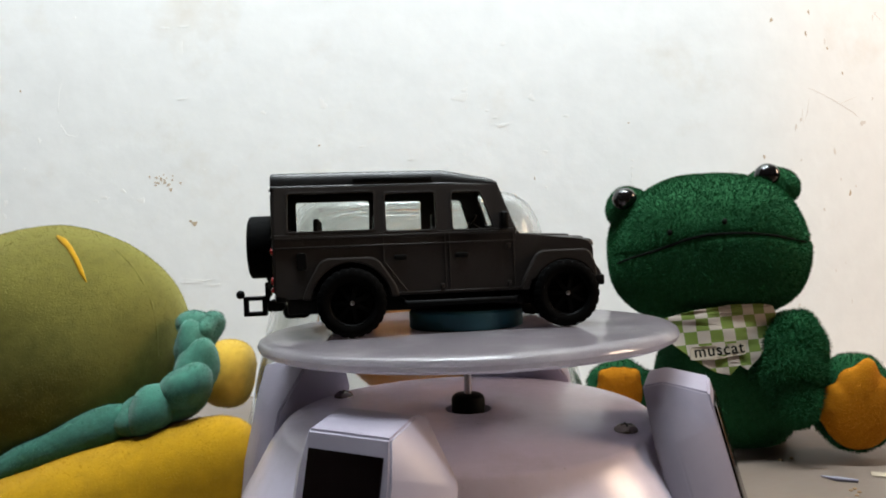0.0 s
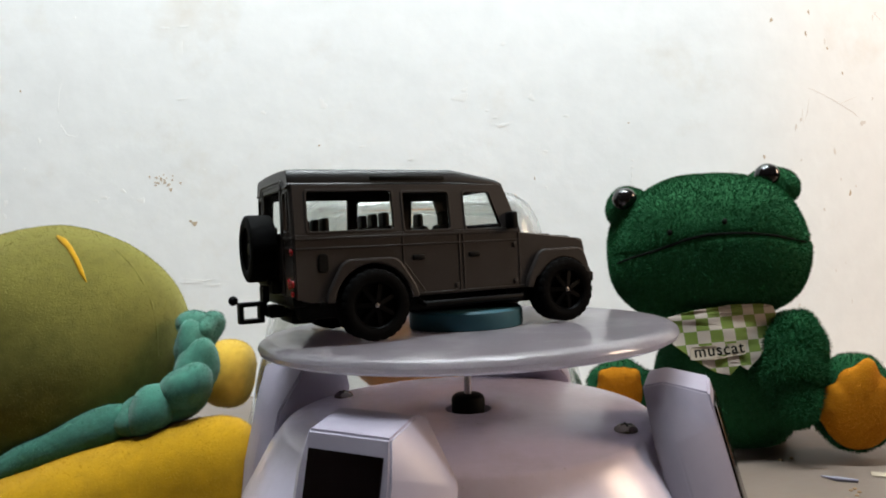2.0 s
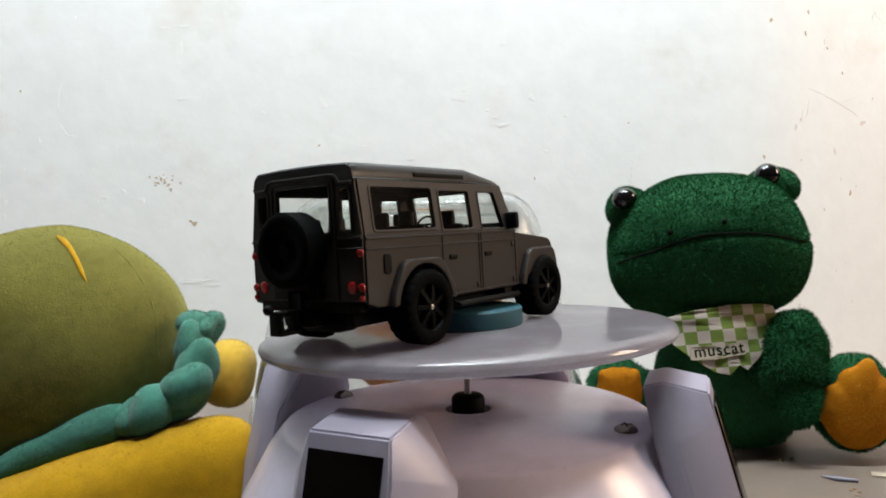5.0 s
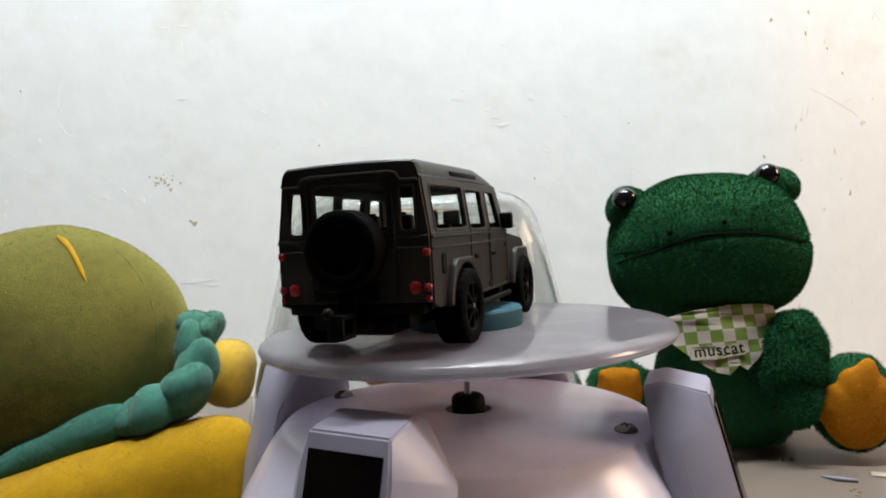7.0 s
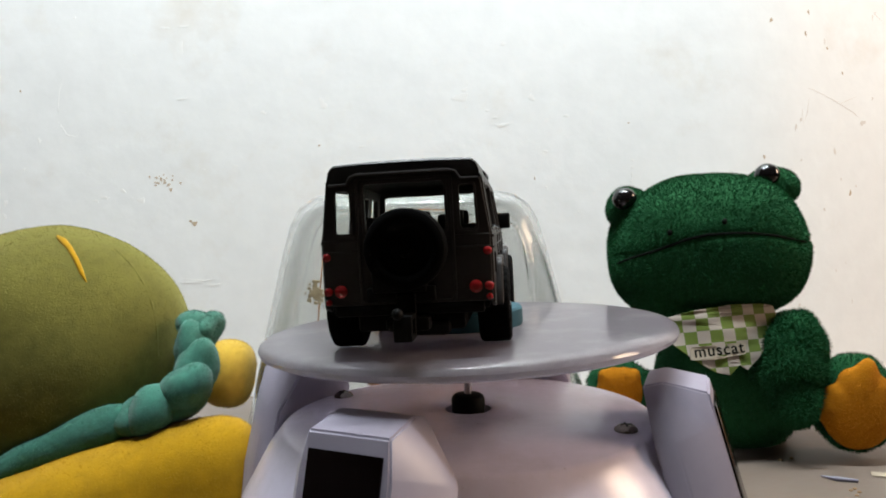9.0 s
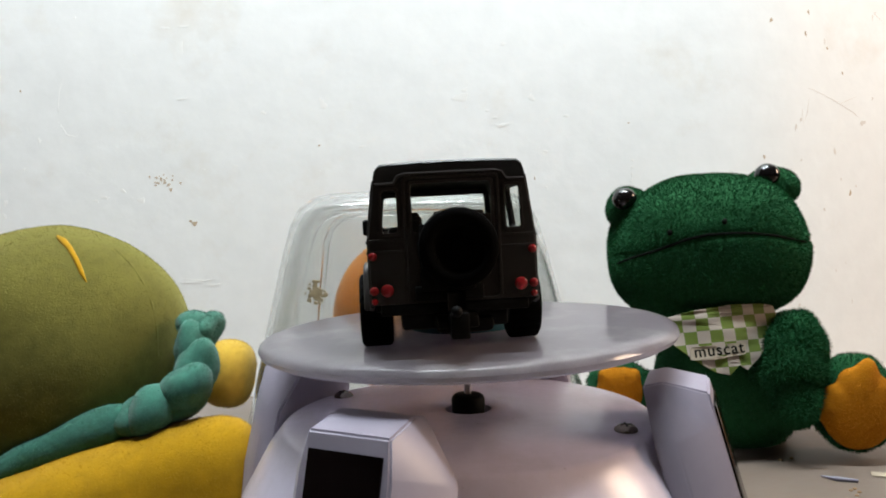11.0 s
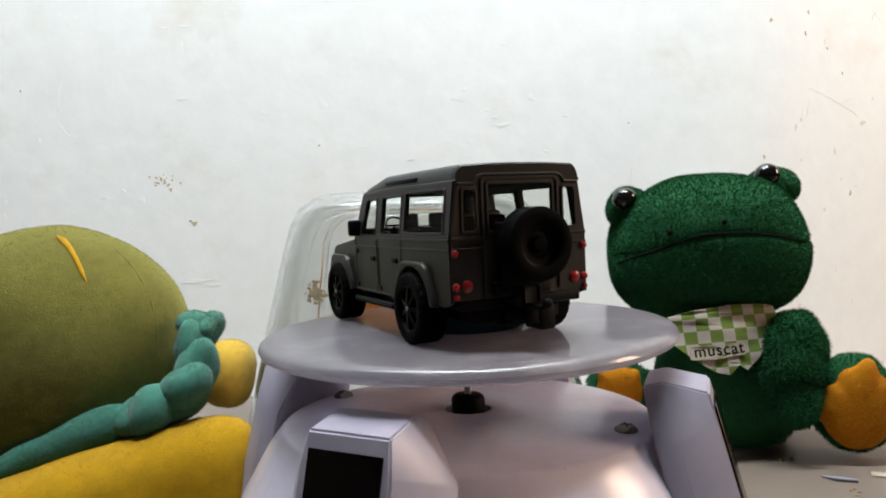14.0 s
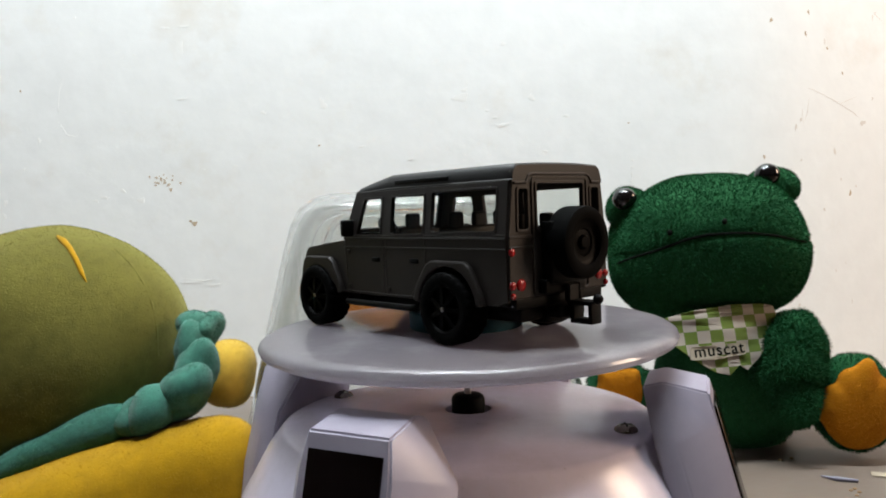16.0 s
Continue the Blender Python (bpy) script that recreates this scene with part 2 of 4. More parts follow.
def wall_mesh():
    xs = [-2.0, -1.0, -0.5, 0.0, 0.1] + [0.14 + 0.01 * i for i in range(26)] + [0.5, 0.8]
    bm = bmesh.new()
    rows = [[bm.verts.new((x, wall_y(x) + d, z)) for x in xs] for d, z in ((0, -0.8), (0, 2.0), (0.1, 2.0), (0.1, -0.8))]
    for a, b in zip(rows, rows[1:] + rows[:1]):
        for k in range(len(xs) - 1):
            bm.faces.new((a[k], a[k + 1], b[k + 1], b[k]))
    for e in (0, -1):
        bm.faces.new([r[e] for r in rows])
    bmesh.ops.recalc_face_normals(bm, faces=bm.faces)
    return bm


tagged(part("wall_north", wall_mesh(), WALL), "white painted wall with scratches, chips and stains", "wall", kind="structure")
tagged(part("wall_north_end", box((0.79, 0.80, -0.8), (2.5, 0.90, 2.0)), ROOM), "plain dim painted wall further along", "wall", kind="structure")
part("table_top", box((-0.95, -0.45, -0.03), (0.95, 0.70, 0.0), 0.003), TABLE)
tagged(bpy.data.objects["table_top"], "worn brown-grey table top against the wall", "table", kind="structure")
for name, lo, hi in (("wall_west", (-1.8, -2.2, -0.8), (-1.7, 0.44, 2.0)), ("wall_south", (-1.8, -2.3, -0.8), (2.5, -2.2, 2.0)),
                     ("floor", (-1.8, -2.3, -0.9), (2.5, 0.9, -0.8)), ("ceiling", (-1.8, -2.3, 2.0), (2.5, 0.9, 2.1))):
    ob = part(name, box(lo, hi), ROOM)
    tagged(ob, "plain dim painted surface of the room", name.split("_")[0], kind="structure")
east = plate([(-2.2, -0.8), (0.90, -0.8), (0.90, 2.0), (-2.2, 2.0)], [[(-0.18, 0.50), (0.14, 0.50), (0.14, 1.50), (-0.18, 1.50)], [(0.18, 0.50), (0.50, 0.50), (0.50, 1.50), (0.18, 1.50)]], 0.10, 0.004, Matrix(((0, 0, 1, 2.45), (1, 0, 0, 0), (0, 1, 0, 0), (0, 0, 0, 1))))
tagged(part("wall_east", east, ROOM), "plain dim painted wall with a window opening", "wall", kind="structure")

# ---- turntable ----
AX, AY = 0.0083, 0.2810
DISC_TOP = 0.0915
turntable = thing("solar_turntable", "white plastic solar turntable with a glossy translucent disc", "turntable", pose(AX, AY, 0))


def leg_at(angle):
    """One faceted leg of the base, leaning outwards, with a solar cell on its outer face."""
    w, top = 0.026, 0.0765
    hexa = [(-w * 1.05, 0.0), (w * 1.05, 0.0), (w, 0.059), (0.0135, top), (-0.0135, top), (-w, 0.059)]
    f = 0.0150
    small = [(-f * 1.1, 0.0), (f * 1.1, 0.0), (f, 0.059), (f * 0.93, 0.0700), (-f * 0.93, 0.0700), (-f, 0.059)]
    bm = bmesh.new()
    loops = [[bm.verts.new((x, -r, z)) for x, z in lp] for lp, r in ((hexa, 0.0), (hexa, 0.0070), (small, 0.0205))]
    for p, q in zip(loops, loops[1:]):
        for i in range(6):
            j = (i + 1) % 6
            bm.faces.new((p[i], p[j], q[j], q[i]))
    bm.faces.new(loops[-1])
    bm.faces.new(loops[0][::-1])
    bmesh.ops.recalc_face_normals(bm, faces=bm.faces)
    bmesh.ops.bevel(bm, geom=list(bm.edges), offset=0.0007, segments=2, affect="EDGES")
    m = pose(0, 0, 0, 0, 0, angle + 90) @ pose(0, -0.087, 0, -15, 0, -3 if angle == -114 else 0)
    a = part("leg", bm, SHADED_WHITE, turntable, m=m)
    part("solar_cell", box((-0.0124, -0.0213, 0.012), (0.0124, -0.0200, 0.0650), 0.0002), SOLAR, a, "dark solar cell")
    return a


base_profile = [(0.0, 0.003), (0.098, 0.0), (0.100, 0.003), (0.095, 0.014), (0.0865, 0.032), (0.0775, 0.0480), (0.0735, 0.0535), (0.0718, 0.0556), (0.0708, 0.0564), (0.0695, 0.0567), (0.050, 0.0579),
                (0.0100, 0.0590), (0.0090, 0.0586), (0.0088, 0.0540), (0.0, 0.0540)]
part("base", spin(base_profile, 128), WHITE, turntable)
for ang in (-114, -20, 70, 154):
    leg_at(ang)


def screw_at(angle, r):
    bm = spin([(0.0042, 0.0), (0.0040, 0.0009), (0.0030, 0.0018), (0.0014, 0.0023), (0.0, 0.0024)], 24)
    p = pose(r * math.cos(radians(angle)), r * math.sin(radians(angle)), 0.0572)
    sc = part("screw", bm, CHROME, turntable, "domed steel screw", m=p)
    part("slot", joined(box((-0.0020, -0.0003, 0.0018), (0.0020, 0.0003, 0.0025)), box((-0.0003, -0.0020, 0.0018), (0.0003, 0.0020, 0.0025))), BLACK, sc)


for ang in (149, -29.5):
    screw_at(ang, 0.0620)
disc_profile = [(0.0, 0.0), (0.0735, 0.0), (0.0770, -0.0005), (0.0786, -0.0016), (0.0791, -0.0030), (0.0785, -0.0045), (0.0765, -0.0056), (0.072, -0.0063), (0.0, -0.0066)]
disc = part("disc", spin(disc_profile, 160), DISC, turntable, "glossy milky plastic disc")
part("spindle", spin([(0.0, 0.056), (0.0014, 0.056), (0.0014, 0.0850), (0.0, 0.0850)], 24), STEEL, turntable, "steel spindle")
part("spindle_collar", spin([(0.0, 0.0828), (0.0042, 0.0828), (0.0046, 0.0834), (0.0046, 0.0848), (0.0, 0.0848)], 32), BLACK, turntable, "black collar under the disc")
part("spindle_cap", spin([(0.0, 0.0540), (0.0062, 0.0540), (0.0065, 0.0590), (0.0065, 0.0626), (0.0060, 0.0638), (0.0050, 0.0645), (0.0, 0.0648)], 40), BLACK, turntable, "black plastic cap")
pad = part("foam_pad", spin([(0.0, 0.0), (0.0216, 0.0), (0.0220, 0.0006), (0.0220, 0.0062), (0.0213, 0.0070), (0.0, 0.0071)], 64), TEAL)
tagged(pad, "teal round foam pad on the disc under the toy car", "pad")

# ---- toy car: local x forward, y to its left, origin on the ground between the axles ----
car = thing("toy_car", "matte dark grey diecast off-road toy car with black wheels", "toy car")
MM = 0.001


def mm(pts):
    return [(x * MM, z * MM) for x, z in pts]


def arc(cx, cz, r, a0, a1, n=14):
    return [(cx + r * math.cos(radians(a0 + (a1 - a0) * i / n)), cz + r * math.sin(radians(a0 + (a1 - a0) * i / n))) for i in range(n + 1)]


def side_frame(s, y0, z0, y1, z1):
    """Places a plate drawn in (x, height) on the car's side s, from (y0, z0) at its foot towards (y1, z1); its local z points outwards."""
    up = Vector((0, s * (y1 - y0), z1 - z0)).normalized()
    x = Vector((1, 0, 0))
    out = x.cross(up)
    m = Matrix.Identity(4)
    m.col[0][:3], m.col[1][:3], m.col[2][:3] = x, up, out
    m.translation = Vector((0, s * y0, z0)) * MM
    return m


def rear_frame(x=-65.0):
    """A plate drawn in (y, z) on the tail."""
    m = Matrix.Identity(4)
    m.col[0][:3], m.col[1][:3], m.col[2][:3] = (0, 1, 0), (0, 0, 1), (1, 0, 0)
    m.translation = Vector((x * MM, 0, 0))
    return m


def ring(outer, inner, thick, m, bevel=0.00012):
    return plate(outer, [inner], thick, bevel, m)


def grow(loop, d):
    """A loop moved outwards by d from its middle."""
    cx, cy = sum(p[0] for p in loop) / len(loop), sum(p[1] for p in loop) / len(loop)
    hx = max(abs(p[0] - cx) for p in loop)
    hy = max(abs(p[1] - cy) for p in loop)
    return [(cx + (x - cx) * (1 + d / hx), cy + (y - cy) * (1 + d / hy)) for x, y in loop]


LOW = [(-65, 15.5), (-60, 14), *arc(-38.8, 12.5, 15.0, 174, 6), (-23.4, 13.8), (23.4, 13.8), *arc(38.8, 12.5, 15.0, 174, 18), (50, 18), (50.2, 27.2), (49.7, 29.2), (48.4, 30.7), (46, 31.6), (21, 34.6), (20.9, 36.4), (-65, 36.6)]
SIDE_WINDOWS = [[(-60.2, 1.1), (-29.9, 1.1), (-29.9, 14.5), (-60.0, 14.5)], [(-25.8, 0.4), (-8.0, 0.4), (-8.0, 13.8), (-25.8, 13.8)], [(-1.8, 0.0), (13.1, 0.0), (8.8, 13.6), (-1.8, 13.6)]]


def car_side(s):
    low = side_frame(s, 25.2, 0.0, 25.2, 1.0)
    side = part("side_panel", plate(mm(LOW), (), 0.0012, 0.0003, low), PAINT, car)
    up = side_frame(s, 25.0, 36.4, 22.9, 53.2)
    holes = [rounded(mm(w), 0.0013) for w in SIDE_WINDOWS]
    outline = mm([(-64.8, 0), (21.0, 0), (20.4, 1.6), (14.6, 16.4), (-64.8, 16.9)])
    part("window_panel", plate(outline, holes, 0.0012, 0.0002, up), PAINT, car)
    for h in holes:
        part("window_trim", ring(grow(h, 0.0007), h, 0.0018, up), PAINT, car)
        part("window_pane", plate(grow(h, 0.0002), (), 0.0004, 0.00005, up @ pose(0, 0, -s * 0.0004)), GLASS, car, "clear plastic pane").visible_shadow = False
    o = s * 25.85 * MM
    for x0, x1, z, d in ((-64.8, 21, 31.9, 0.55), (-64.8, 21, 35.2, 0.8), (-22, 23, 14.6, 0.6)):
        part("trim_strip", box((x0 * MM, o - 0.00035, (z - d / 2) * MM), (x1 * MM, o + 0.00035, (z + d / 2) * MM), 0.0001, 1), PAINT, side)
    for x, z0, z1 in ((-26.9, 22, 36), (-4.9, 14.5, 36), (-3.3, 14.5, 36), (20.2, 14.5, 36)):
        part("door_seam", box(((x - 0.14) * MM, o - 0.0003, z0 * MM), ((x + 0.14) * MM, o + 0.00015, z1 * MM)), SEAM, side)
    part("door_seam", tube([(-26.5 * MM, o - s * 0.0001, 25.5 * MM), (-18.5 * MM, o - s * 0.0001, 14.6 * MM)], 0.0002, 6), SEAM, side)
    for x in (-21.0, 1.1):
        part("door_handle", box(((x - 2.4) * MM, o - 0.0006, 26.4 * MM), ((x + 2.2) * MM, o + 0.0006, 28.2 * MM), 0.0005), BLACK, side, "black door handle")
    if s < 0:
        part("filler_cap", plate(rounded(mm([(-57.4, 23.8), (-53.9, 23.8), (-53.9, 30.2), (-57.4, 30.2)]), 0.0015), (), 0.0016, 0.0003, side_frame(s, 25.5, 0, 25.5, 1)), BLACK, side, "black filler recess")
    for x, z in ((18.2, 16.5), (18.2, 30), (-6.4, 16.5)):
        part("hinge", box(((x - 0.7) * MM, o - 0.0005, (z - 0.9) * MM), ((x + 0.7) * MM, o + 0.0005, (z + 0.9) * MM), 0.0002), PAINT, side)
    for x in (-38.8, 38.8):
        out = [(x - 17.0, 13.6), (x - 15.6, 18.0), (x - 11.0, 26.4), (x - 8.4, 27.9), (x + 7.6, 27.9)]
        out += [(x + 10.2, 26.4), (x + 15.6, 18.0), (x + 17.0, 13.6)] if x < 0 else [(x + 9.6, 26.8), (x + 11.6, 22.0), (x + 11.8, 17.6)]
        inn = [(x + 14.0, 13.6), *arc(x, 12.4, 13.8, 8, 172), (x - 14.0, 13.6)] if x < 0 else [*arc(x, 12.4, 11.8, 28, 150), (x - 12.6, 17), (x - 14.0, 13.6)]
        part("wheel_arch", plate(rounded(mm(out), 0.0012, 3)[::1] + mm(inn), (), 0.0030, 0.0006, side_frame(s, 26.4, 0, 26.4, 1)), PAINT, car, "flared wheel arch")
    part("step", tube([(-21 * MM, s * 0.0235, 0.0118), (-19.5 * MM, s * 0.0262, 0.0106), (20 * MM, s * 0.0262, 0.0106), (21.5 * MM, s * 0.0235, 0.0118)], 0.00115, 10), BLACK, car, "black side step")
    mir = part("mirror", box((15.2 * MM, s * 0.0273 - 0.0026, 0.0360), (18.0 * MM, s * 0.0273 + 0.0026, 0.0424), 0.0009, 3), BLACK, car, "black door mirror")
    part("bracket", tube([(16.8 * MM, s * 0.0245, 0.0365), (16.8 * MM, s * 0.0270, 0.0380)], 0.0007, 8), BLACK, mir)
    part("roof_slot", box((-37 * MM, s * 0.0227 - 0.0005, 0.0545), (-8.5 * MM, s * 0.0227 + 0.0005, 0.0562), 0.0004), BLACK, car, "dark slot in the roof edge")


def car_roof():
    bm = bmesh.new()
    sect = [(23.2, 52.6), (23.35, 53.4), (22.9, 53.8), (22.9, 54.6), (22.6, 55.8), (22.0, 57.4), (20.6, 58.5), (10, 59.0), (0, 59.1)]
    sect = sect + [(-y, z) for y, z in sect[-2::-1]]
    st = [(-65.9, 0.6, 0.995), (-65.4, 0.15, 1.0), (-62, 0, 1.0), (-30, 0, 1.0), (-5, -0.1, 1.0), (0, -0.9, 0.998), (10, -2.6, 0.99), (14.0, -3.4, 0.985), (15.6, -4.2, 0.98)]
    loops = []
    for x, dz, w in st:
        lp = []
        for y, z in sect:
            k = max(0.0, (z - 53.4) / 4.5)
            zz = z + (dz * (0.25 + 0.75 * k) if dz < 0 else -dz * k)
            lp.append(bm.verts.new((x * MM, y * w * MM, zz * MM)))
        loops.append(lp)
    for p, q in zip(loops, loops[1:]):
        for i in range(len(p) - 1):
            bm.faces.new((p[i], q[i], q[i + 1], p[i + 1]))
    bm.faces.new(loops[0])
    bm.faces.new(loops[-1][::-1])
    r = bmesh.ops.recalc_face_normals(bm, faces=bm.faces)
    bmesh.ops.solidify(bm, geom=list(bm.faces), thickness=0.0006)
    part("roof", bm, SHADED_PAINT, car, "satin roof, body paint darkened to imitate shade")


def car_tail():
    m = rear_frame()
    wins = [[(-12.2, 37.6), (11.8, 37.6), (11.8, 52.2), (-12.2, 52.2)], [(-21.2, 37.8), (-16.6, 37.8), (-16.6, 50.6), (-20.8, 50.6)], [(16.3, 37.8), (21.0, 37.8), (20.6, 50.6), (16.3, 50.6)]]
    holes = [rounded(mm(w), 0.0012) for w in wins]
    outline = [(-25.2, 16.2), (25.2, 16.2), (25.2, 36.4), (22.9, 53.2), (22.6, 56.2), (21.2, 58.0), (-21.2, 58.0), (-22.6, 55.6), (-22.9, 53.2), (-25.2, 36.4)]
    tail = part("tail_panel", plate(mm(outline), holes, 0.0014, 0.0003, m), PAINT, car)
    back = rear_frame(-65.55)
    for h in holes:
        part("window_trim", ring(grow(h, 0.0008), h, 0.0012, back), PAINT, tail)
        part("window_pane", plate(grow(h, 0.0002), (), 0.0004, 0.00005, rear_frame(-64.8)), GLASS, tail, "clear plastic pane").visible_shadow = False
    gate_in = rounded(mm([(-13.9, 17.2), (13.6, 17.2), (13.6, 53.6), (-13.9, 53.6)]), 0.0015)
    part("tailgate_rim", ring(grow(gate_in, 0.0008), gate_in, 0.0014, back), PAINT, tail)
    for z, d in ((35.6, 0.9), (32.4, 0.5)):
        for y0, y1 in ((-25.2, -14.8), (14.4, 25.2)):
            part("trim_strip", box((-0.0661, y0 * MM, (z - d / 2) * MM), (-0.0654, y1 * MM, (z + d / 2) * MM), 0.0001, 1), PAINT, tail)
    for s in (1, -1):
        for y, z, r, nm in ((20.3, 20.6, 1.95, "tail_lamp"), (24.2, 20.6, 1.35, "reflector"), (24.2, 31.0, 1.3, "marker_lamp"), (24.2, 17.4, 1.0, "reflector")):
            lens = spin([(r * MM, 0.0), (r * MM, 0.0004), (r * 0.85 * MM, 0.0007), (r * 0.45 * MM, 0.0009), (0.0, 0.0010)], 20, m=Matrix.Translation((-0.0656, s * y * MM, z * MM)) @ pose(0, 0, 0, 0, -90, 0))
            part(nm, lens, RED, tail, "red lamp lens")
    part("rear_bumper", box((-0.0655, -0.0225, 0.0128), (-0.0610, 0.0225, 0.0164), 0.0006), BLACK, car, "black rear crossmember")
    loop_in = mm([(-77.7, 8.3), (-72.3, 8.3), (-72.3, 12.7), (-77.7, 12.7)])
    hitch = part("tow_hitch", joined(plate(rounded(mm([(-79.2, 6.8), (-70.6, 6.8), (-70.6, 19.2), (-65.4, 19.2), (-65.4, 17.6), (-69.2, 17.6), (-69.2, 14.2), (-79.2, 14.2)][::-1]), 0.0004, 2), [loop_in], 0.0054, 0.0004, side_frame(-1, 0.0, 0, 0.0, 1))), BLACK, car, "black square tow hitch")
    part("tow_ball", ball(0.0017, 0.0017, 0.0017, pose(-0.0806, 0.001, 0.0150), 16, 10), BLACK, hitch)
    part("crossbar", box((-0.0700, -0.0065, 0.0085), (-0.0640, 0.0065, 0.0125), 0.0009), BLACK, hitch)
    brow = [(-22.4, 52.4), (-17.2, 52.5), (-15.8, 54.6), (-13.8, 55.2), (13.6, 55.2), (15.6, 54.6), (17.0, 52.5), (22.4, 52.4)]
    part("drip_moulding", tube([(-0.0659, y * MM, z * MM) for y, z in brow], 0.0005, 8), PAINT, tail)


def tyre_mesh(r=12.5, w=5.2, tread=0.00030):
    prof = [(7.6, -w + 0.6), (8.4, -w), (r - 1.6, -w), (r - 0.5, -w + 0.6), (r - 0.25, -w + 1.4), (r - 0.25, w - 1.4), (r - 0.5, w - 0.6), (r - 1.6, w), (8.4, w), (7.6, w - 0.6)]
    bm = spin([(a * MM, b * MM) for a, b in prof], 144)
    for v in bm.verts:
        rad = math.hypot(v.co.x, v.co.y)
        if rad > (r - 0.8) * MM:
            k = round(math.atan2(v.co.y, v.co.x) / (2 * math.pi) * 144) + (2 if v.co.z > 0 else 0)
            if k % 6 < 2:
                v.co.x, v.co.y = v.co.x * (1 - tread / rad), v.co.y * (1 - tread / rad)
    return mesh_of(bm, "tyre")


def rim_mesh(w=5.3):
    bm = spin([(0.0, w - 2.6), (7.0, w - 2.6), (7.4, w - 0.8), (7.9, w - 0.3), (8.3, w - 0.7), (8.2, w - 1.5), (7.8, -w + 1.2), (0, -w + 1.2)], 48)
    for v in bm.verts:
        v.co *= MM
    for i in range(7):
        q = pose(0, 0, 0, 0, 0, 360 * i / 7) @ pose(0.0043, 0, (w - 1.3) * MM, 0, 8, 0)
        r = bmesh.ops.create_cube(bm, size=1, matrix=q @ Matrix.Diagonal((6.6 * MM, 1.5 * MM, 1.2 * MM, 1)))
    spin([(0.0022, (w - 2.0) * MM), (0.0020, (w - 0.5) * MM), (0.0, (w - 0.35) * MM)], 20, bm=bm)
    return mesh_of(bm, "rim")


TYRE, RIM, SPARE_TYRE = tyre_mesh(), rim_mesh(), tyre_mesh(tread=0.00004)
SPARE_RIM = mesh_of(spin([(r * MM, z * MM) for r, z in ((0, 3.9), (2.0, 3.8), (2.5, 3.3), (2.6, 2.6), (4.4, 2.4), (4.8, 2.9), (6.4, 3.0), (7.2, 3.3), (7.9, 3.8), (8.3, 3.5), (7.8, -3.0), (0, -3.0))], 48), "spare_rim")


def wheel_at(name, m):
    t = part(name, SPARE_TYRE if name == "spare_wheel" else TYRE, RUBBER, car, "black treaded wheel", m=m)
    part("rim", SPARE_RIM if name == "spare_wheel" else RIM, RIM_BLACK, t, "gloss black rim")
    if name == "wheel":
        part("hub_pin", spin([(0.0009, 0.0044), (0.0008, 0.0051), (0.0, 0.0053)], 12), STEEL, t, "small steel axle pin")
    return t


def car_seats():
    def seat(x, y, w, h=19.0, z=16.0):
        bm = box((x - 4.5, y - w, z), (x + 5.5, y + w, z + 4.5), 1.2, 2)
        box((x - 6.2, y - w, z + 2), (x - 3.0, y + w, z + 4 + h), 1.5, 4, bm)
        n = max(1, round(w / 6))
        for i in range(n):
            yy = y + (i - (n - 1) / 2) * 11.5
            box((x - 5.8, yy - 3.3, z + h + 3.0), (x - 3.4, yy + 3.3, z + h + 9.0), 1.15, 4, bm)
        for v in bm.verts:
            v.co *= MM
        part("seat", bm, SEAT, car, "dark grey moulded seat")
    seat(0.5, 11.5, 7.5)
    seat(0.5, -11.5, 7.5)
    seat(-23.5, 0, 19.5)
    seat(-46, 0, 19.5, 17.5)
    part("dashboard", box((0.0150, -0.0225, 0.0250), (0.0225, 0.0225, 0.0372), 0.0012), BLACK, car)
    wheel = spin([(0.0036, -0.0003), (0.0042, -0.0003), (0.0042, 0.0003), (0.0036, 0.0003)], 24, closed=True, m=pose(0.0115, 0.0115, 0.0395, 0, -60, 0))
    part("steering_wheel", joined(wheel, tube([(0.0115, 0.0115, 0.0395), (0.0165, 0.0115, 0.0365)], 0.0005, 6), box((0.0110, 0.0080, 0.0391), (0.0120, 0.0150, 0.0399))), BLACK, car, "black steering wheel")


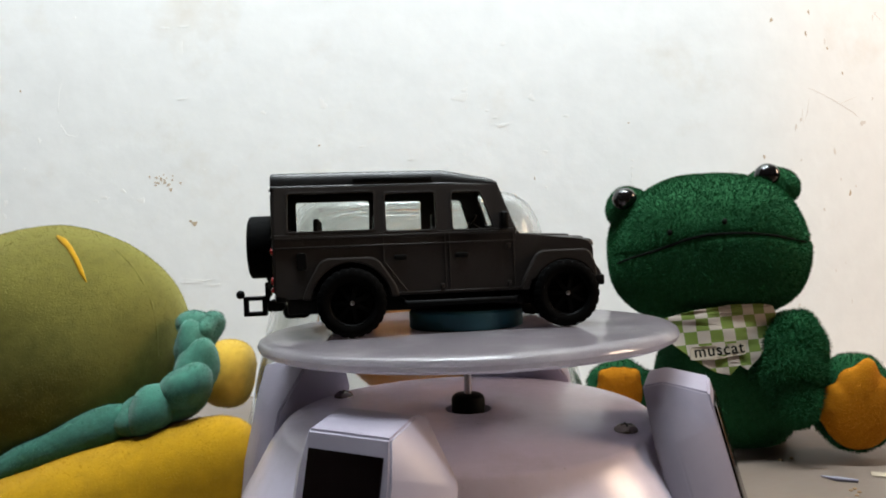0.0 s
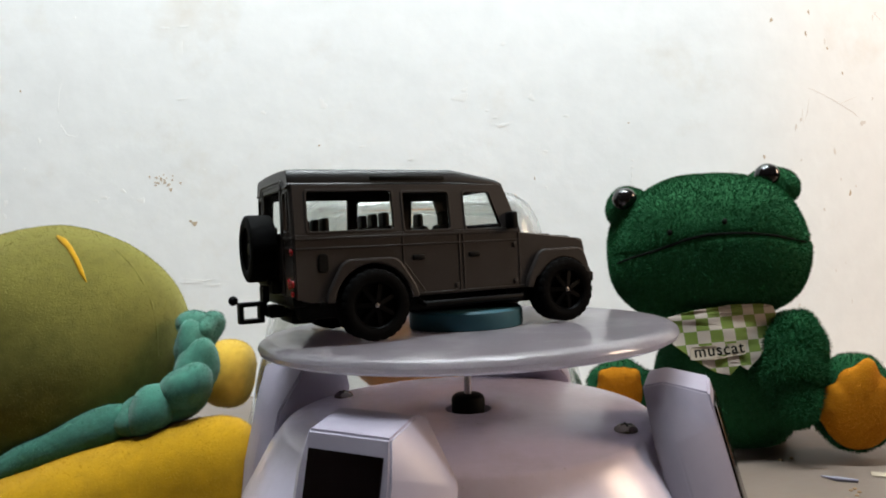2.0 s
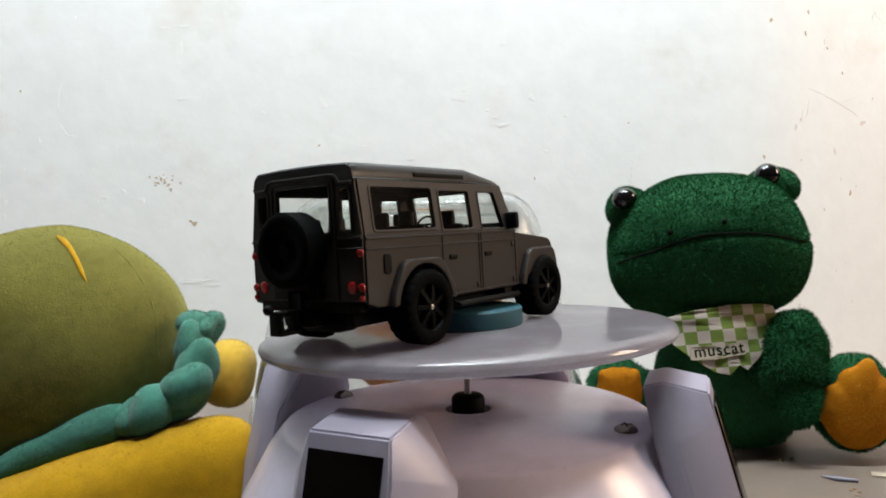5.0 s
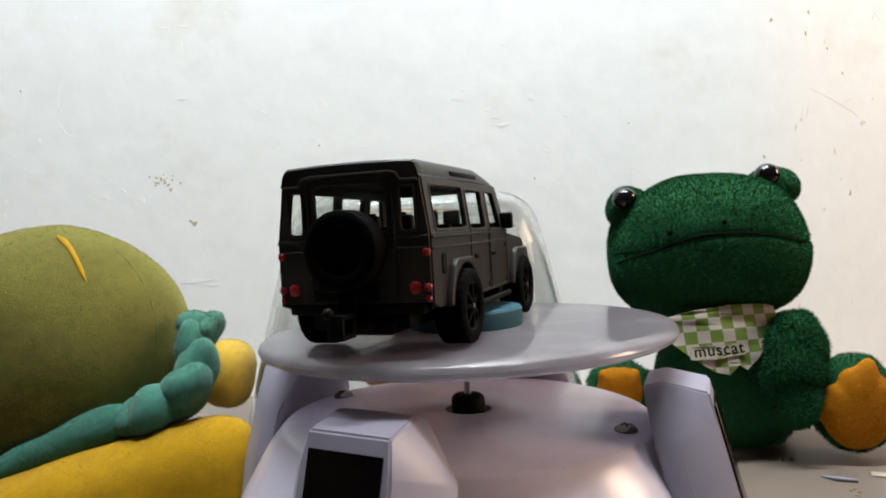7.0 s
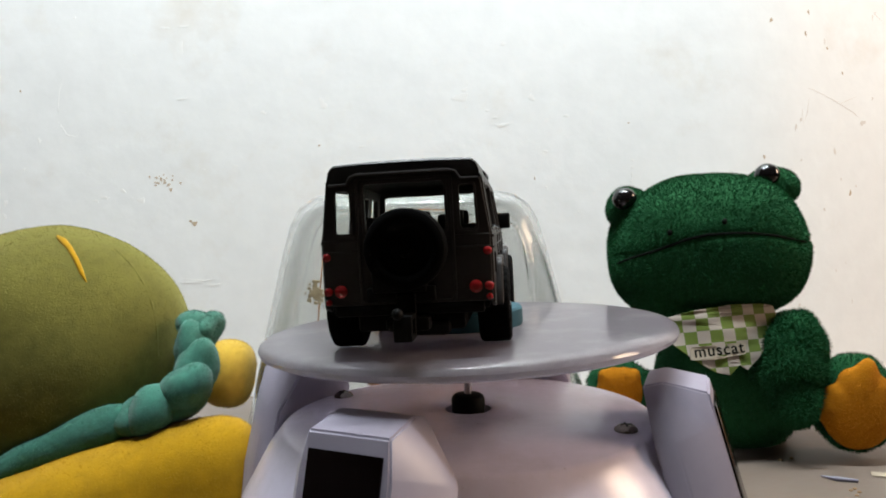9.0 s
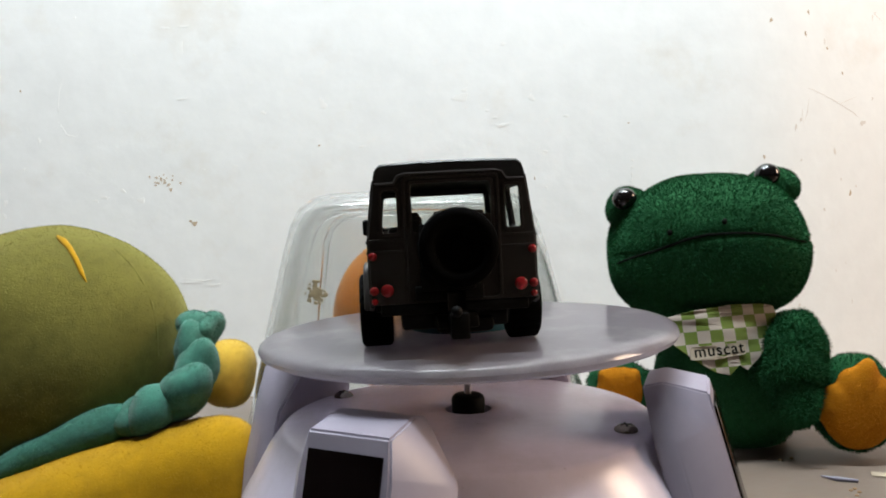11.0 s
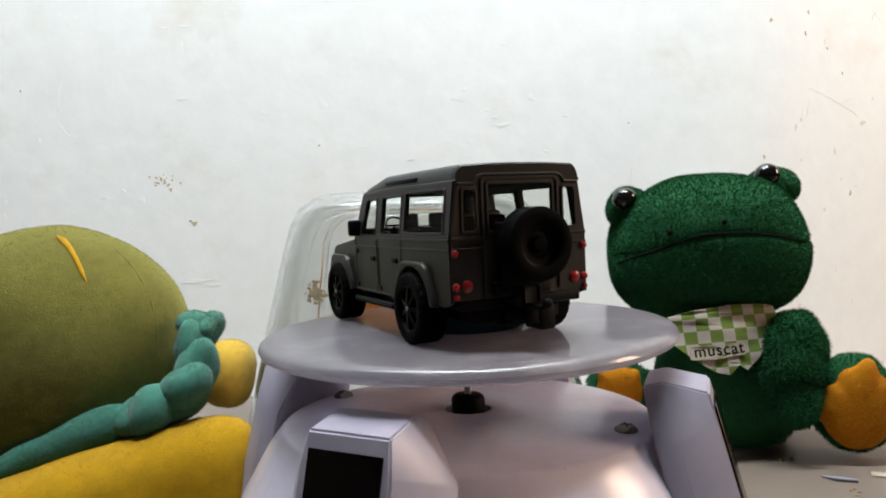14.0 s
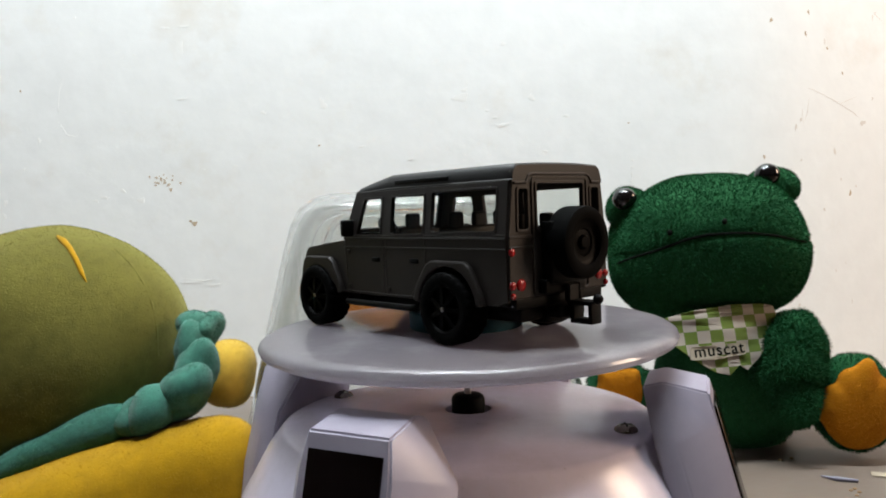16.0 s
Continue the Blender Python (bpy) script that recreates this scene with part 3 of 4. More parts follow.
def car_front():
    fall = pose(0.0190, 0, 0, 0, 3.0, 0) @ pose(-0.0190, 0, -0.0008)
    for nm, bm, mat in (("bonnet", box((0.0190, -0.0195, 0.0270), (0.0488, 0.0195, 0.0350), 0.0026, 4), PAINT), ("bonnet_bulge", box((0.0215, -0.0085, 0.0340), (0.0450, 0.0085, 0.0359), 0.0008), PAINT),
                        ("cowl_vent", box((0.0195, -0.0190, 0.0346), (0.0225, 0.0190, 0.0362), 0.0004), BLACK)):
        bm.transform(fall)
        part(nm, bm, mat, car)
    for s in (1, -1):
        bm = box((0.0210, s * 0.0224 - 0.0030, 0.0300), (0.0494, s * 0.0224 + 0.0030, 0.0340), 0.0022, 3)
        bm.transform(fall)
        part("wing", bm, PAINT, car)
    part("grille", box((0.0470, -0.0250, 0.0170), (0.0500, 0.0250, 0.0292), 0.0012), PAINT, car)
    part("front_bumper", box((0.0500, -0.0262, 0.0142), (0.0540, 0.0262, 0.0180), 0.0006), BLACK, car, "black front bumper")
    m = Matrix.Identity(4)
    up = Vector((14.9 - 20.6, 0, 53.2 - 36.8)).normalized()
    m.col[0][:3], m.col[1][:3], m.col[2][:3] = (0, 1, 0), up, Vector((0, 1, 0)).cross(up)
    m.translation = Vector((20.6, 0, 36.8)) * MM
    hole = rounded(mm([(-22.0, 2.0), (22.0, 2.0), (20.6, 15.0), (-20.6, 15.0)]), 0.0015)
    ws = part("windscreen_frame", plate(mm([(-24.6, 0), (24.6, 0), (22.6, 17.2), (-22.6, 17.2)]), [hole], 0.0012, 0.0002, m), PAINT, car)
    part("windscreen", plate(grow(hole, 0.0002), (), 0.0004, 0.00005, m), GLASS, ws, "clear windscreen").visible_shadow = False


def build_car():
    part("chassis", joined(box((-0.0620, -0.0165, 0.0076), (0.0470, 0.0165, 0.0150), 0.0012), box((-0.0630, -0.0240, 0.0138), (0.0480, 0.0240, 0.0165), 0.0004),
                           box((0.0150, -0.0235, 0.0085), (0.0240, 0.0235, 0.0140), 0.001), box((-0.0640, -0.0120, 0.0060), (-0.0540, 0.0060, 0.0110), 0.002)), BLACK, car, "black underbody")
    for x in (-0.0388, 0.0388):
        part("axle", tube([(x, -0.022, 0.0116), (x, 0.022, 0.0116)], 0.0018, 10), BLACK, car)
    for s in (1, -1):
        car_side(s)
        for x0, x1 in ((-0.0560, -0.0215), (0.0230, 0.0480)):
            wall_in, top = sorted((s * 0.0190, s * 0.0200)), sorted((s * 0.0190, s * 0.0244))
            part("wheel_well", joined(box((x0, wall_in[0], 0.0120), (x1, wall_in[1], 0.0315), 0.0002, 1), box((x0, top[0], 0.0268), (x1, top[1], 0.0280), 0.0002, 1)), BLACK, car, "black wheel well")
    car_roof()
    car_tail()
    car_front()
    car_seats()
    for x in (-0.0388, 0.0388):
        for s in (1, -1):
            wheel_at("wheel", Matrix.Translation((x, s * 0.0245, 0.0120)) @ pose(0, 0, 0, -90 * s, 0, 0) @ pose(0, 0, 0, 0, 0, 24))
    wheel_at("spare_wheel", Matrix.Translation((-0.0716, -0.0010, 0.0328)) @ pose(0, 0, 0, 0, -90, 0) @ Matrix.Diagonal((0.96, 0.96, 0.88, 1)))
    part("spare_mount", joined(box((-0.0700, -0.0060, 0.0200), (-0.0655, 0.0100, 0.0400), 0.0006), box((-0.0690, -0.0085, 0.0170), (-0.0655, 0.0120, 0.0215), 0.0006)), BLACK, car, "black spare wheel bracket")


build_car()

# ---- plush toys ----


def px(x, y, d):
    """The point d metres ahead of the eye on the line of sight at (x, y)."""
    v = EYE.to_3x3() @ Vector(((x - 784) / 1278, (441 - y) / 1278, -1))
    return EYE.translation + v * (d / v.y)


def at(x, y, d, rx=0, ry=0, rz=0):
    return Matrix.Translation(px(x, y, d)) @ pose(0, 0, 0, rx, ry, rz)


def on_ball(m, radii, x, y, out=0.0):
    """Where the line of sight at (x, y) meets the ellipsoid of those radii at m."""
    inv = m.inverted()
    o, e = inv @ EYE.translation, inv @ px(x, y, 0.4)
    s = Vector([1 / r for r in radii])
    a, b = o * s, (e - o) * s
    A, B, C = b.dot(b), 2 * a.dot(b), a.dot(a) - 1
    t = (-B - math.sqrt(max(0.0, B * B - 4 * A * C))) / (2 * A)
    p = o + (e - o) * t
    n = Vector([c / r / r for c, r in zip(p, radii)]).normalized()
    return m @ (p + n * out)


def fuzzy(bm, count, length, width, seed, droop=0.35):
    """A mesh with short tufts of pile all over it."""
    me = bpy.data.meshes.new("fuzz")
    bmesh.ops.triangulate(bm, faces=bm.faces)
    bm.normal_update()
    bm.to_mesh(me)
    bm.free()
    rng = np.random.default_rng(seed)
    n, k = len(me.vertices), len(me.polygons)
    co = np.empty(n * 3)
    me.vertices.foreach_get("co", co)
    co = co.reshape(-1, 3)
    nr = np.empty(n * 3)
    me.vertices.foreach_get("normal", nr)
    nr = nr.reshape(-1, 3)
    tri = np.empty(k * 3, dtype=int)
    me.polygons.foreach_get("vertices", tri)
    tri = tri.reshape(-1, 3)
    area_ = np.linalg.norm(np.cross(co[tri[:, 1]] - co[tri[:, 0]], co[tri[:, 2]] - co[tri[:, 0]]), axis=1)
    pick = rng.choice(k, count, p=area_ / area_.sum())
    w = rng.dirichlet((1, 1, 1), count)
    p = (co[tri[pick]] * w[:, :, None]).sum(1)
    nn = (nr[tri[pick]] * w[:, :, None]).sum(1)
    nn /= np.linalg.norm(nn, axis=1, keepdims=True) + 1e-9
    lean = rng.normal(0, 0.55, (count, 3)) + np.array([0, 0, -droop])
    d = nn + lean
    d /= np.linalg.norm(d, axis=1, keepdims=True)
    side = np.cross(d, rng.normal(0, 1, (count, 3)))
    side /= np.linalg.norm(side, axis=1, keepdims=True) + 1e-9
    ln = length * rng.uniform(0.5, 1.2, (count, 1))
    root = p - nn * length * 0.15
    v = np.concatenate([co, root - side * width / 2, root + side * width / 2, p + d * ln])
    i = np.arange(count)
    f = np.concatenate([tri, np.stack([n + i, n + count + i, n + 2 * count + i], 1)])
    bpy.data.meshes.remove(me)
    me = bpy.data.meshes.new("fuzz")
    me.from_pydata(v.tolist(), [], f.tolist())
    me.shade_smooth()
    return me


def pile(name, bm, mat, parent, count, length, seed, label="", width=0.0006):
    return part(name, fuzzy(bm, count, length, width, seed) if count else bm, mat, parent, label)


FY = 0.43
K = FY / 1278
frog = thing("plush_frog", "green plush frog, orange feet and checked bib, on the table", "plush toy")
HEAD_M = at(1246, 441, FY, 0, -4, 0)
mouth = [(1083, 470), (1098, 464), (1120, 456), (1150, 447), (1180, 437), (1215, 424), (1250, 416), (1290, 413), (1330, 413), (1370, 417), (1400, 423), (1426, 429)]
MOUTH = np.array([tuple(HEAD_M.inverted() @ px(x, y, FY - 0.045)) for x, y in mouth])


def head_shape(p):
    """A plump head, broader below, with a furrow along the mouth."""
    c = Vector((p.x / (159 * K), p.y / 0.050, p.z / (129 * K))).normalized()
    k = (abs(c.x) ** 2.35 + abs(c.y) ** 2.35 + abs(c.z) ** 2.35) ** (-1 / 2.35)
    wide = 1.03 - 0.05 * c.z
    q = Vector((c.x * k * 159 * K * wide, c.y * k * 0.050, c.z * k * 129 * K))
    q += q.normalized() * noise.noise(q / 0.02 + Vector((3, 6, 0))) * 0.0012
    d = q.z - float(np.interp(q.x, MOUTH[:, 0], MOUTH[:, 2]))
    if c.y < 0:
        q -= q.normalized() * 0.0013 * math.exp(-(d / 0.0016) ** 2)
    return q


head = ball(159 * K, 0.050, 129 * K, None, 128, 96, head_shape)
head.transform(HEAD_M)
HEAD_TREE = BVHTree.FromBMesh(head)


def on_head(x, y, out=0.0):
    """Where the line of sight at (x, y) meets the head."""
    way = (px(x, y, 0.4) - EYE.translation).normalized()
    p, n, _, _ = HEAD_TREE.ray_cast(EYE.translation, way)
    return (p if p is not None else px(x, y, FY - 0.01)) - way * out


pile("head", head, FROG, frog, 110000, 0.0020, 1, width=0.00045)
pile("torso", ball(128 * K, 0.042, 135 * K, at(1290, 672, FY + 0.005), 48, 32, lumps(0.02, 0.0012, 5)), FROG, frog, 30000, 0.0020, 2, width=0.0004)
pile("arm", joined(ball(54 * K, 0.020, 76 * K, at(1394, 634, FY - 0.042, 0, 12, 0), 40, 28, lumps(0.012, 0.0026, 7)),
                   ball(34 * K, 0.016, 50 * K, at(1404, 698, FY - 0.048, 0, -4, 0), 32, 24, lumps(0.01, 0.0024, 8))), FROG, frog, 34000, 0.0030, 3, width=0.0005)
pile("leg", joined(ball(80 * K, 0.024, 45 * K, at(1470, 690, FY - 0.015, 0, -22, 0), 32, 24, lumps(0.012, 0.002, 9)),
                   ball(66 * K, 0.016, 78 * K, at(1512, 712, FY - 0.040, 0, 0, 0), 32, 24, lumps(0.012, 0.002, 10))), FROG, frog, 30000, 0.0021, 4, width=0.0004)
pile("leg", joined(ball(80 * K, 0.024, 45 * K, at(1135, 700, FY - 0.005, 0, 22, 0), 32, 24, lumps(0.012, 0.002, 11)),
                   ball(58 * K, 0.014, 58 * K, at(1095, 694, FY - 0.020), 32, 24, lumps(0.012, 0.002, 12))), FROG, frog, 10000, 0.0023, 5)


def sole(m, toes, k, name="foot_sole"):
    """A felt sole with three toes, slightly domed."""
    out = []
    for i in range(72):
        a = 2 * math.pi * i / 72
        r = 1.0
        for ta, h in toes:
            dd = (a - ta + math.pi) % (2 * math.pi) - math.pi
            r += h * math.exp(-(dd / 0.22) ** 2)
        out.append((r * math.cos(a) * 0.86, r * math.sin(a)))
    bm = bmesh.new()
    rings = []
    for q, dep in ((1.0, 0.0030), (1.0, 0.0), (0.96, -0.0012), (0.75, -0.0032), (0.4, -0.0042)):
        rings.append([bm.verts.new(m @ Vector((x * q * k, dep, z * q * k))) for x, z in out])
    for a, b in zip(rings, rings[1:]):
        for i in range(72):
            bm.faces.new((a[i], a[(i + 1) % 72], b[(i + 1) % 72], b[i]))
    bm.faces.new(rings[-1])
    bmesh.ops.recalc_face_normals(bm, faces=bm.faces)
    pile(name, bm, ORANGE, frog, 5000, 0.0007, 6, "orange felt sole", 0.0003)


sole(at(1519, 724, FY - 0.056, 0, 0, -8), ((1.30, 0.28), (2.30, -0.16), (3.15, 0.27), (0.6, 0.10)), 63 * K)
sole(at(1097, 694, FY - 0.034), ((0.75, 0.18), (2.4, 0.18), (1.57, -0.08)), 42 * K)
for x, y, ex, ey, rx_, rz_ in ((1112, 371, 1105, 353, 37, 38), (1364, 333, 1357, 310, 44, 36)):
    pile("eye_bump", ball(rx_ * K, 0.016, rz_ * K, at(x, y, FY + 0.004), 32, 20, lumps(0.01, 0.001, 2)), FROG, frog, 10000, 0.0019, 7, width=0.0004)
    part("eye", ball(21 * K, 19 * K, 20 * K, at(ex, ey, FY - 0.0075), 32, 20), EYE_BLACK, frog, "glossy black plastic eye")
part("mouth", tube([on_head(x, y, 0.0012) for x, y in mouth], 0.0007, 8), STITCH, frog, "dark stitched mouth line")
for x, y in ((1185, 412), (1282, 392)):
    p = on_head(x, y, 0.0016)
    part("nostril", ball(0.0014, 0.0010, 0.0016, Matrix.Translation(p), 16, 10), STITCH, frog)

# bib
BIB = at(1284, 598, FY - 0.050, -12, 0, 3)
bib_px = [(1176, 571), (1200, 562), (1240, 553), (1300, 546), (1350, 545), (1374, 549), (1378, 560), (1362, 596), (1335, 632), (1313, 649), (1300, 641), (1284, 656), (1262, 651), (1230, 630), (1205, 608), (1190, 590)]


def bib():
    me = plate([((x - 1284) * K, (598 - y) * K) for x, y in bib_px], (), 0.0009, 0.0002)
    bm = bmesh.new()
    bm.from_mesh(me)
    bpy.data.meshes.remove(me)
    bmesh.ops.triangulate(bm, faces=bm.faces)
    bmesh.ops.subdivide_edges(bm, edges=list(bm.edges), cuts=3, use_grid_fill=True)
    for v in bm.verts:
        x, z = v.co.x, v.co.y
        v.co = Vector((x, 6.0 * x * x + 2.5 * abs(z) * z - v.co.z + 0.0007 * math.sin(x * 300 + z * 200), z))
    b = part("bib", bm, CHECK, frog, "green and white checked cotton bib", m=BIB)
    patch = plate(rounded([(-59 * K, -33 * K), (-58 * K, -13 * K), (29 * K, -8 * K), (28 * K, -26 * K), (-25 * K, -34 * K)], 0.001), (), 0.0006, 0.0001)
    bm = bmesh.new()
    bm.from_mesh(patch)
    bpy.data.meshes.remove(patch)
    for v in bm.verts:
        v.co = Vector((v.co.x, 6.0 * v.co.x ** 2 - 0.0016 - v.co.z, v.co.y))
    part("name_patch", bm, CREAM, b, "cream patch with lettering")
    cu = bpy.data.curves.new("lettering", "FONT")
    cu.body, cu.size, cu.extrude, cu.offset, cu.space_character = "muscat", 0.0086, 0.0001, 0.00010, 1.12
    cu.align_x = "CENTER"
    ob = bpy.data.objects.new("lettering", cu)
    me = bpy.data.meshes.new_from_object(ob)
    bpy.data.objects.remove(ob)
    me.transform(pose(-0.0051, -0.0022, -0.0089, 90, -4, 0))
    part("lettering", me, STITCH, b, "dark embroidered word")


bib()
tip = plate(rounded([(-20 * K, 14 * K), (12 * K, 26 * K), (22 * K, -8 * K), (-12 * K, -30 * K)], 0.002), (), 0.0010, 0.0002, pose(0, 0, 0, 90, 0, 0))
part("bib_tip", tip, CHECK, frog, "checked corner of the bib behind the arm", m=at(1430, 600, FY - 0.022, 0, 0, 20))

# ---- olive plush ----
LY = 0.37
KL = LY / 1278
plush = thing("plush_sprout", "olive plush toy with mint braid and yellow limbs", "plush toy")
OM, OR = at(102, 632, LY), (231 * KL, 0.064, 238 * KL)
pile("head", ball(*OR, OM, 96, 64, lumps(0.040, 0.0034, 4)), OLIVE, plush, 45000, 0.0008, 11, width=0.00022)
slit = [(103, 417), (112, 426), (124, 440), (135, 460), (145, 482), (154, 499)]
OLIVE_LUMPS = lumps(0.040, 0.0034, 4)


def on_olive(x, y, out):
    p = OM.inverted() @ on_ball(OM, OR, x, y)
    q = OLIVE_LUMPS(p)
    return OM @ (q + q.normalized() * out)


part("slit", tube([on_olive(x, y, 0.0) for x, y in slit], 0.0014, 10, taper=[0.6, 1.3, 1.0, 0.9, 0.8, 0.2]), YELLOW, plush, "yellow stitched slit")
seam = [(206, 446), (228, 470), (248, 500), (266, 540), (279, 585), (285, 630)]
part("seam", tube([on_olive(x, y, -0.0006) for x, y in seam], 0.0010, 8), OLIVE, plush)
rope = [(-70, 862, 23), (-30, 848, 23), (0, 836, 23), (30, 822, 23), (60, 808, 24), (90, 795, 25), (120, 783, 27), (150, 771, 30), (180, 761, 33), (205, 753, 33), (225, 746, 28), (242, 740, 17)]
rope_bm = tube([px(x, y, LY - 0.062 + 0.00006 * max(0, x)) for x, y, r in rope], KL, 28, taper=[r for x, y, r in rope])
bmesh.ops.subdivide_edges(rope_bm, edges=[e for e in rope_bm.edges], cuts=1, use_grid_fill=True)
for v in rope_bm.verts:
    v.co += Vector((0, 0, 1)) * noise.noise(v.co / 0.014) * 0.0018
pile("braid_strand", rope_bm, MINT, plush, 12000, 0.0010, 12, "mint green plush strand", width=0.00022)
for k, (x, y, rx_, rz_, turn, dd) in enumerate(((256, 733, 50, 33, -28, -0.046), (276, 727, 43, 34, -62, -0.049), (312, 712, 46, 32, -24, -0.040), (330, 690, 50, 34, -52, -0.042),
                                                (349, 652, 30, 50, 14, -0.030), (345, 612, 25, 46, -8, -0.022), (350, 583, 23, 36, -30, -0.014), (372, 579, 21, 26, 10, -0.012))):
    twist = ball(rx_ * KL, 0.015, rz_ * KL, at(x, y, LY + dd, 0, turn, 0), 32, 24, lumps(0.014, 0.0026, k * 1.7))
    pile("braid_twist", twist, MINT, plush, 4000, 0.0010, 20 + k, "mint green plush braid", width=0.00022)


def blunt(rx, ry, rz, e, m, seed):
    """A ball with a squarer outline."""
    bm = bmesh.new()
    r = bmesh.ops.create_uvsphere(bm, u_segments=56, v_segments=36, radius=1, matrix=pose(0, 0, 0, 90, 0, 0))
    for v in r["verts"]:
        c = v.co.normalized()
        k = (abs(c.x) ** e + abs(c.y) ** 2 + abs(c.z) ** e) ** (-1 / e)
        p = Vector((c.x * k * rx, c.y * k * ry, c.z * k * rz))
        v.co = m @ (p + p.normalized() * noise.noise(p / 0.03 + Vector((seed, 0, 0))) * 0.002)
    return bm


pile("paw", blunt(52 * KL, 0.018, 62 * KL, 2.6, at(402, 661, LY + 0.030, 0, 8, 0), 2), PAW, plush, 9000, 0.0010, 13, "yellow plush paw", width=0.00022)
pile("leg", blunt(285 * KL, 0.030, 112 * KL, 4.0, at(140, 940, LY - 0.062, 0, -14.5, 14), 3), YELLOW, plush, 40000, 0.0010, 14, "yellow plush leg", width=0.00022)

# ---- clear tub with an orange ball ----
TY = 0.455
TX = -0.0180


def tub_mesh():
    bm = bmesh.new()
    prof = [(0.1040, 0.0), (0.1000, 0.020), (0.0870, 0.079), (0.0785, 0.115), (0.0735, 0.133), (0.0685, 0.1425), (0.0610, 0.1485), (0.0500, 0.1510), (0.030, 0.1520), (0.010, 0.1522)]
    def loops(off):
        out = []
        for r, z in prof:
            lp = []
            for i in range(72):
                a = 2 * math.pi * i / 72
                c, s = math.cos(a), math.sin(a)
                e = 4.5
                k = (abs(c) ** e + abs(s) ** e) ** (-1 / e)
                lp.append(bm.verts.new(((r * 1.0 - off) * k * c, (r * 0.78 - off) * k * s, z - off)))
            out.append(lp)
        return out
    for lps, flip in ((loops(0.0), False), (loops(0.0024), True)):
        for p, q in zip(lps, lps[1:]):
            for i in range(72):
                j = (i + 1) % 72
                f = (p[i], p[j], q[j], q[i])
                bm.faces.new(f[::-1] if flip else f)
        bm.faces.new(lps[-1][::-1] if flip else lps[-1])
    return bm


tub = thing("clear_tub", "upturned clear plastic tub behind the turntable, with label residue", "tub", pose(TX, TY, 0, 0, 0, 4))
part("shell", tub_mesh(), TUB, tub)
part("lip", spin([(0.1000, 0.0), (0.1030, 0.0004), (0.1030, 0.0030), (0.1000, 0.0034)], 4, closed=True, m=pose(0, 0, 0, 0, 0, 45) @ Matrix.Diagonal((1.12, 0.95, 1, 1))), TUB, tub)
panel = [(566, 585), (572, 500), (578, 430), (588, 402), (606, 386), (634, 378), (750, 375), (870, 378), (900, 386), (918, 402), (930, 430), (940, 500), (948, 585)]
T_INV = tub.matrix_basis.inverted()
part("rib", tube([T_INV @ px(x, y, TY - 0.058 - (y - 375) * 0.00007) for x, y in panel], 0.0016, 8), RIB, tub)
spots = []
for k in range(70):
    rng = random.Random(40 + k)
    spots.append(ball(rng.uniform(0.0004, 0.0013), 0.00012, rng.uniform(0.0004, 0.0015), T_INV @ at(559 + rng.gauss(0, 7), 520 + rng.gauss(0, 9), TY - 0.0715), 10, 8))
part("residue", joined(*spots), RESIDUE, tub, "yellowed label residue")
seam_in = [(520, 585), (532, 520), (546, 450), (558, 408), (574, 388), (600, 377), (640, 372)]
part("panel_edge", tube([T_INV @ px(x, y, TY - 0.066 - (y - 375) * 0.00005) for x, y in seam_in], 0.0011, 8), RIB, tub)
orange_ball = part("orange_ball", ball(150 * TY / 1278, 0.052, 150 * TY / 1278, at(742, 556, TY), 48, 32, lumps(0.05, 0.002, 1)), PEEL)
tagged(orange_ball, "dull orange ball inside the clear tub", "ball")

# ---- marks on the wall and small things on the table ----
wall = bpy.data.objects["wall_north"]


def on_wall(x, y):
    """The point of the wall's face on the line of sight at (x, y)."""
    v = px(x, y, 1.0) - EYE.translation
    d = 0.57
    for _ in range(20):
        d = wall_y(v.x * d)
    return EYE.translation + v * d


def flake(x, y, w, h, mat, name, label, seed, proud=0.0006):
    """An irregular flake lying on the wall."""
    rng = random.Random(seed)
    p = on_wall(x, y)
    s = 0.57 / 1278
    ph = [rng.uniform(0, 6.28) for _ in range(4)]
    bm = bmesh.new()

    def loop(q, dep):
        out = []
        for i in range(22):
            a = 2 * math.pi * i / 22
            r = q * (1 + 0.22 * math.sin(2 * a + ph[0]) + 0.16 * math.sin(3 * a + ph[1]) + 0.12 * math.sin(5 * a + ph[2]))
            xx = p.x + r * w / 2 * s * math.cos(a)
            out.append(bm.verts.new((xx, wall_y(xx) + dep, p.z + r * h / 2 * s * math.sin(a))))
        return out
    a, b, c = loop(1.0, 0.0005), loop(0.92, -proud * 0.35), loop(0.55, -proud * 0.5)
    for u, v in ((a, b), (b, c)):
        for i in range(22):
            bm.faces.new((u[i], u[(i + 1) % 22], v[(i + 1) % 22], v[i]))
    bm.faces.new(c)
    bmesh.ops.recalc_face_normals(bm, faces=bm.faces)
    part(name, bm, mat, wall, label)


def scratch(pts, r, mat, name, label, sink=0.00018):
    q = [on_wall(x, y) for x, y in pts]
    part(name, tube([(p.x, p.y + sink, p.z) for p in q], r, 8, taper=[0.4] + [1.0] * (len(q) - 2) + [0.3]), mat, wall, label)


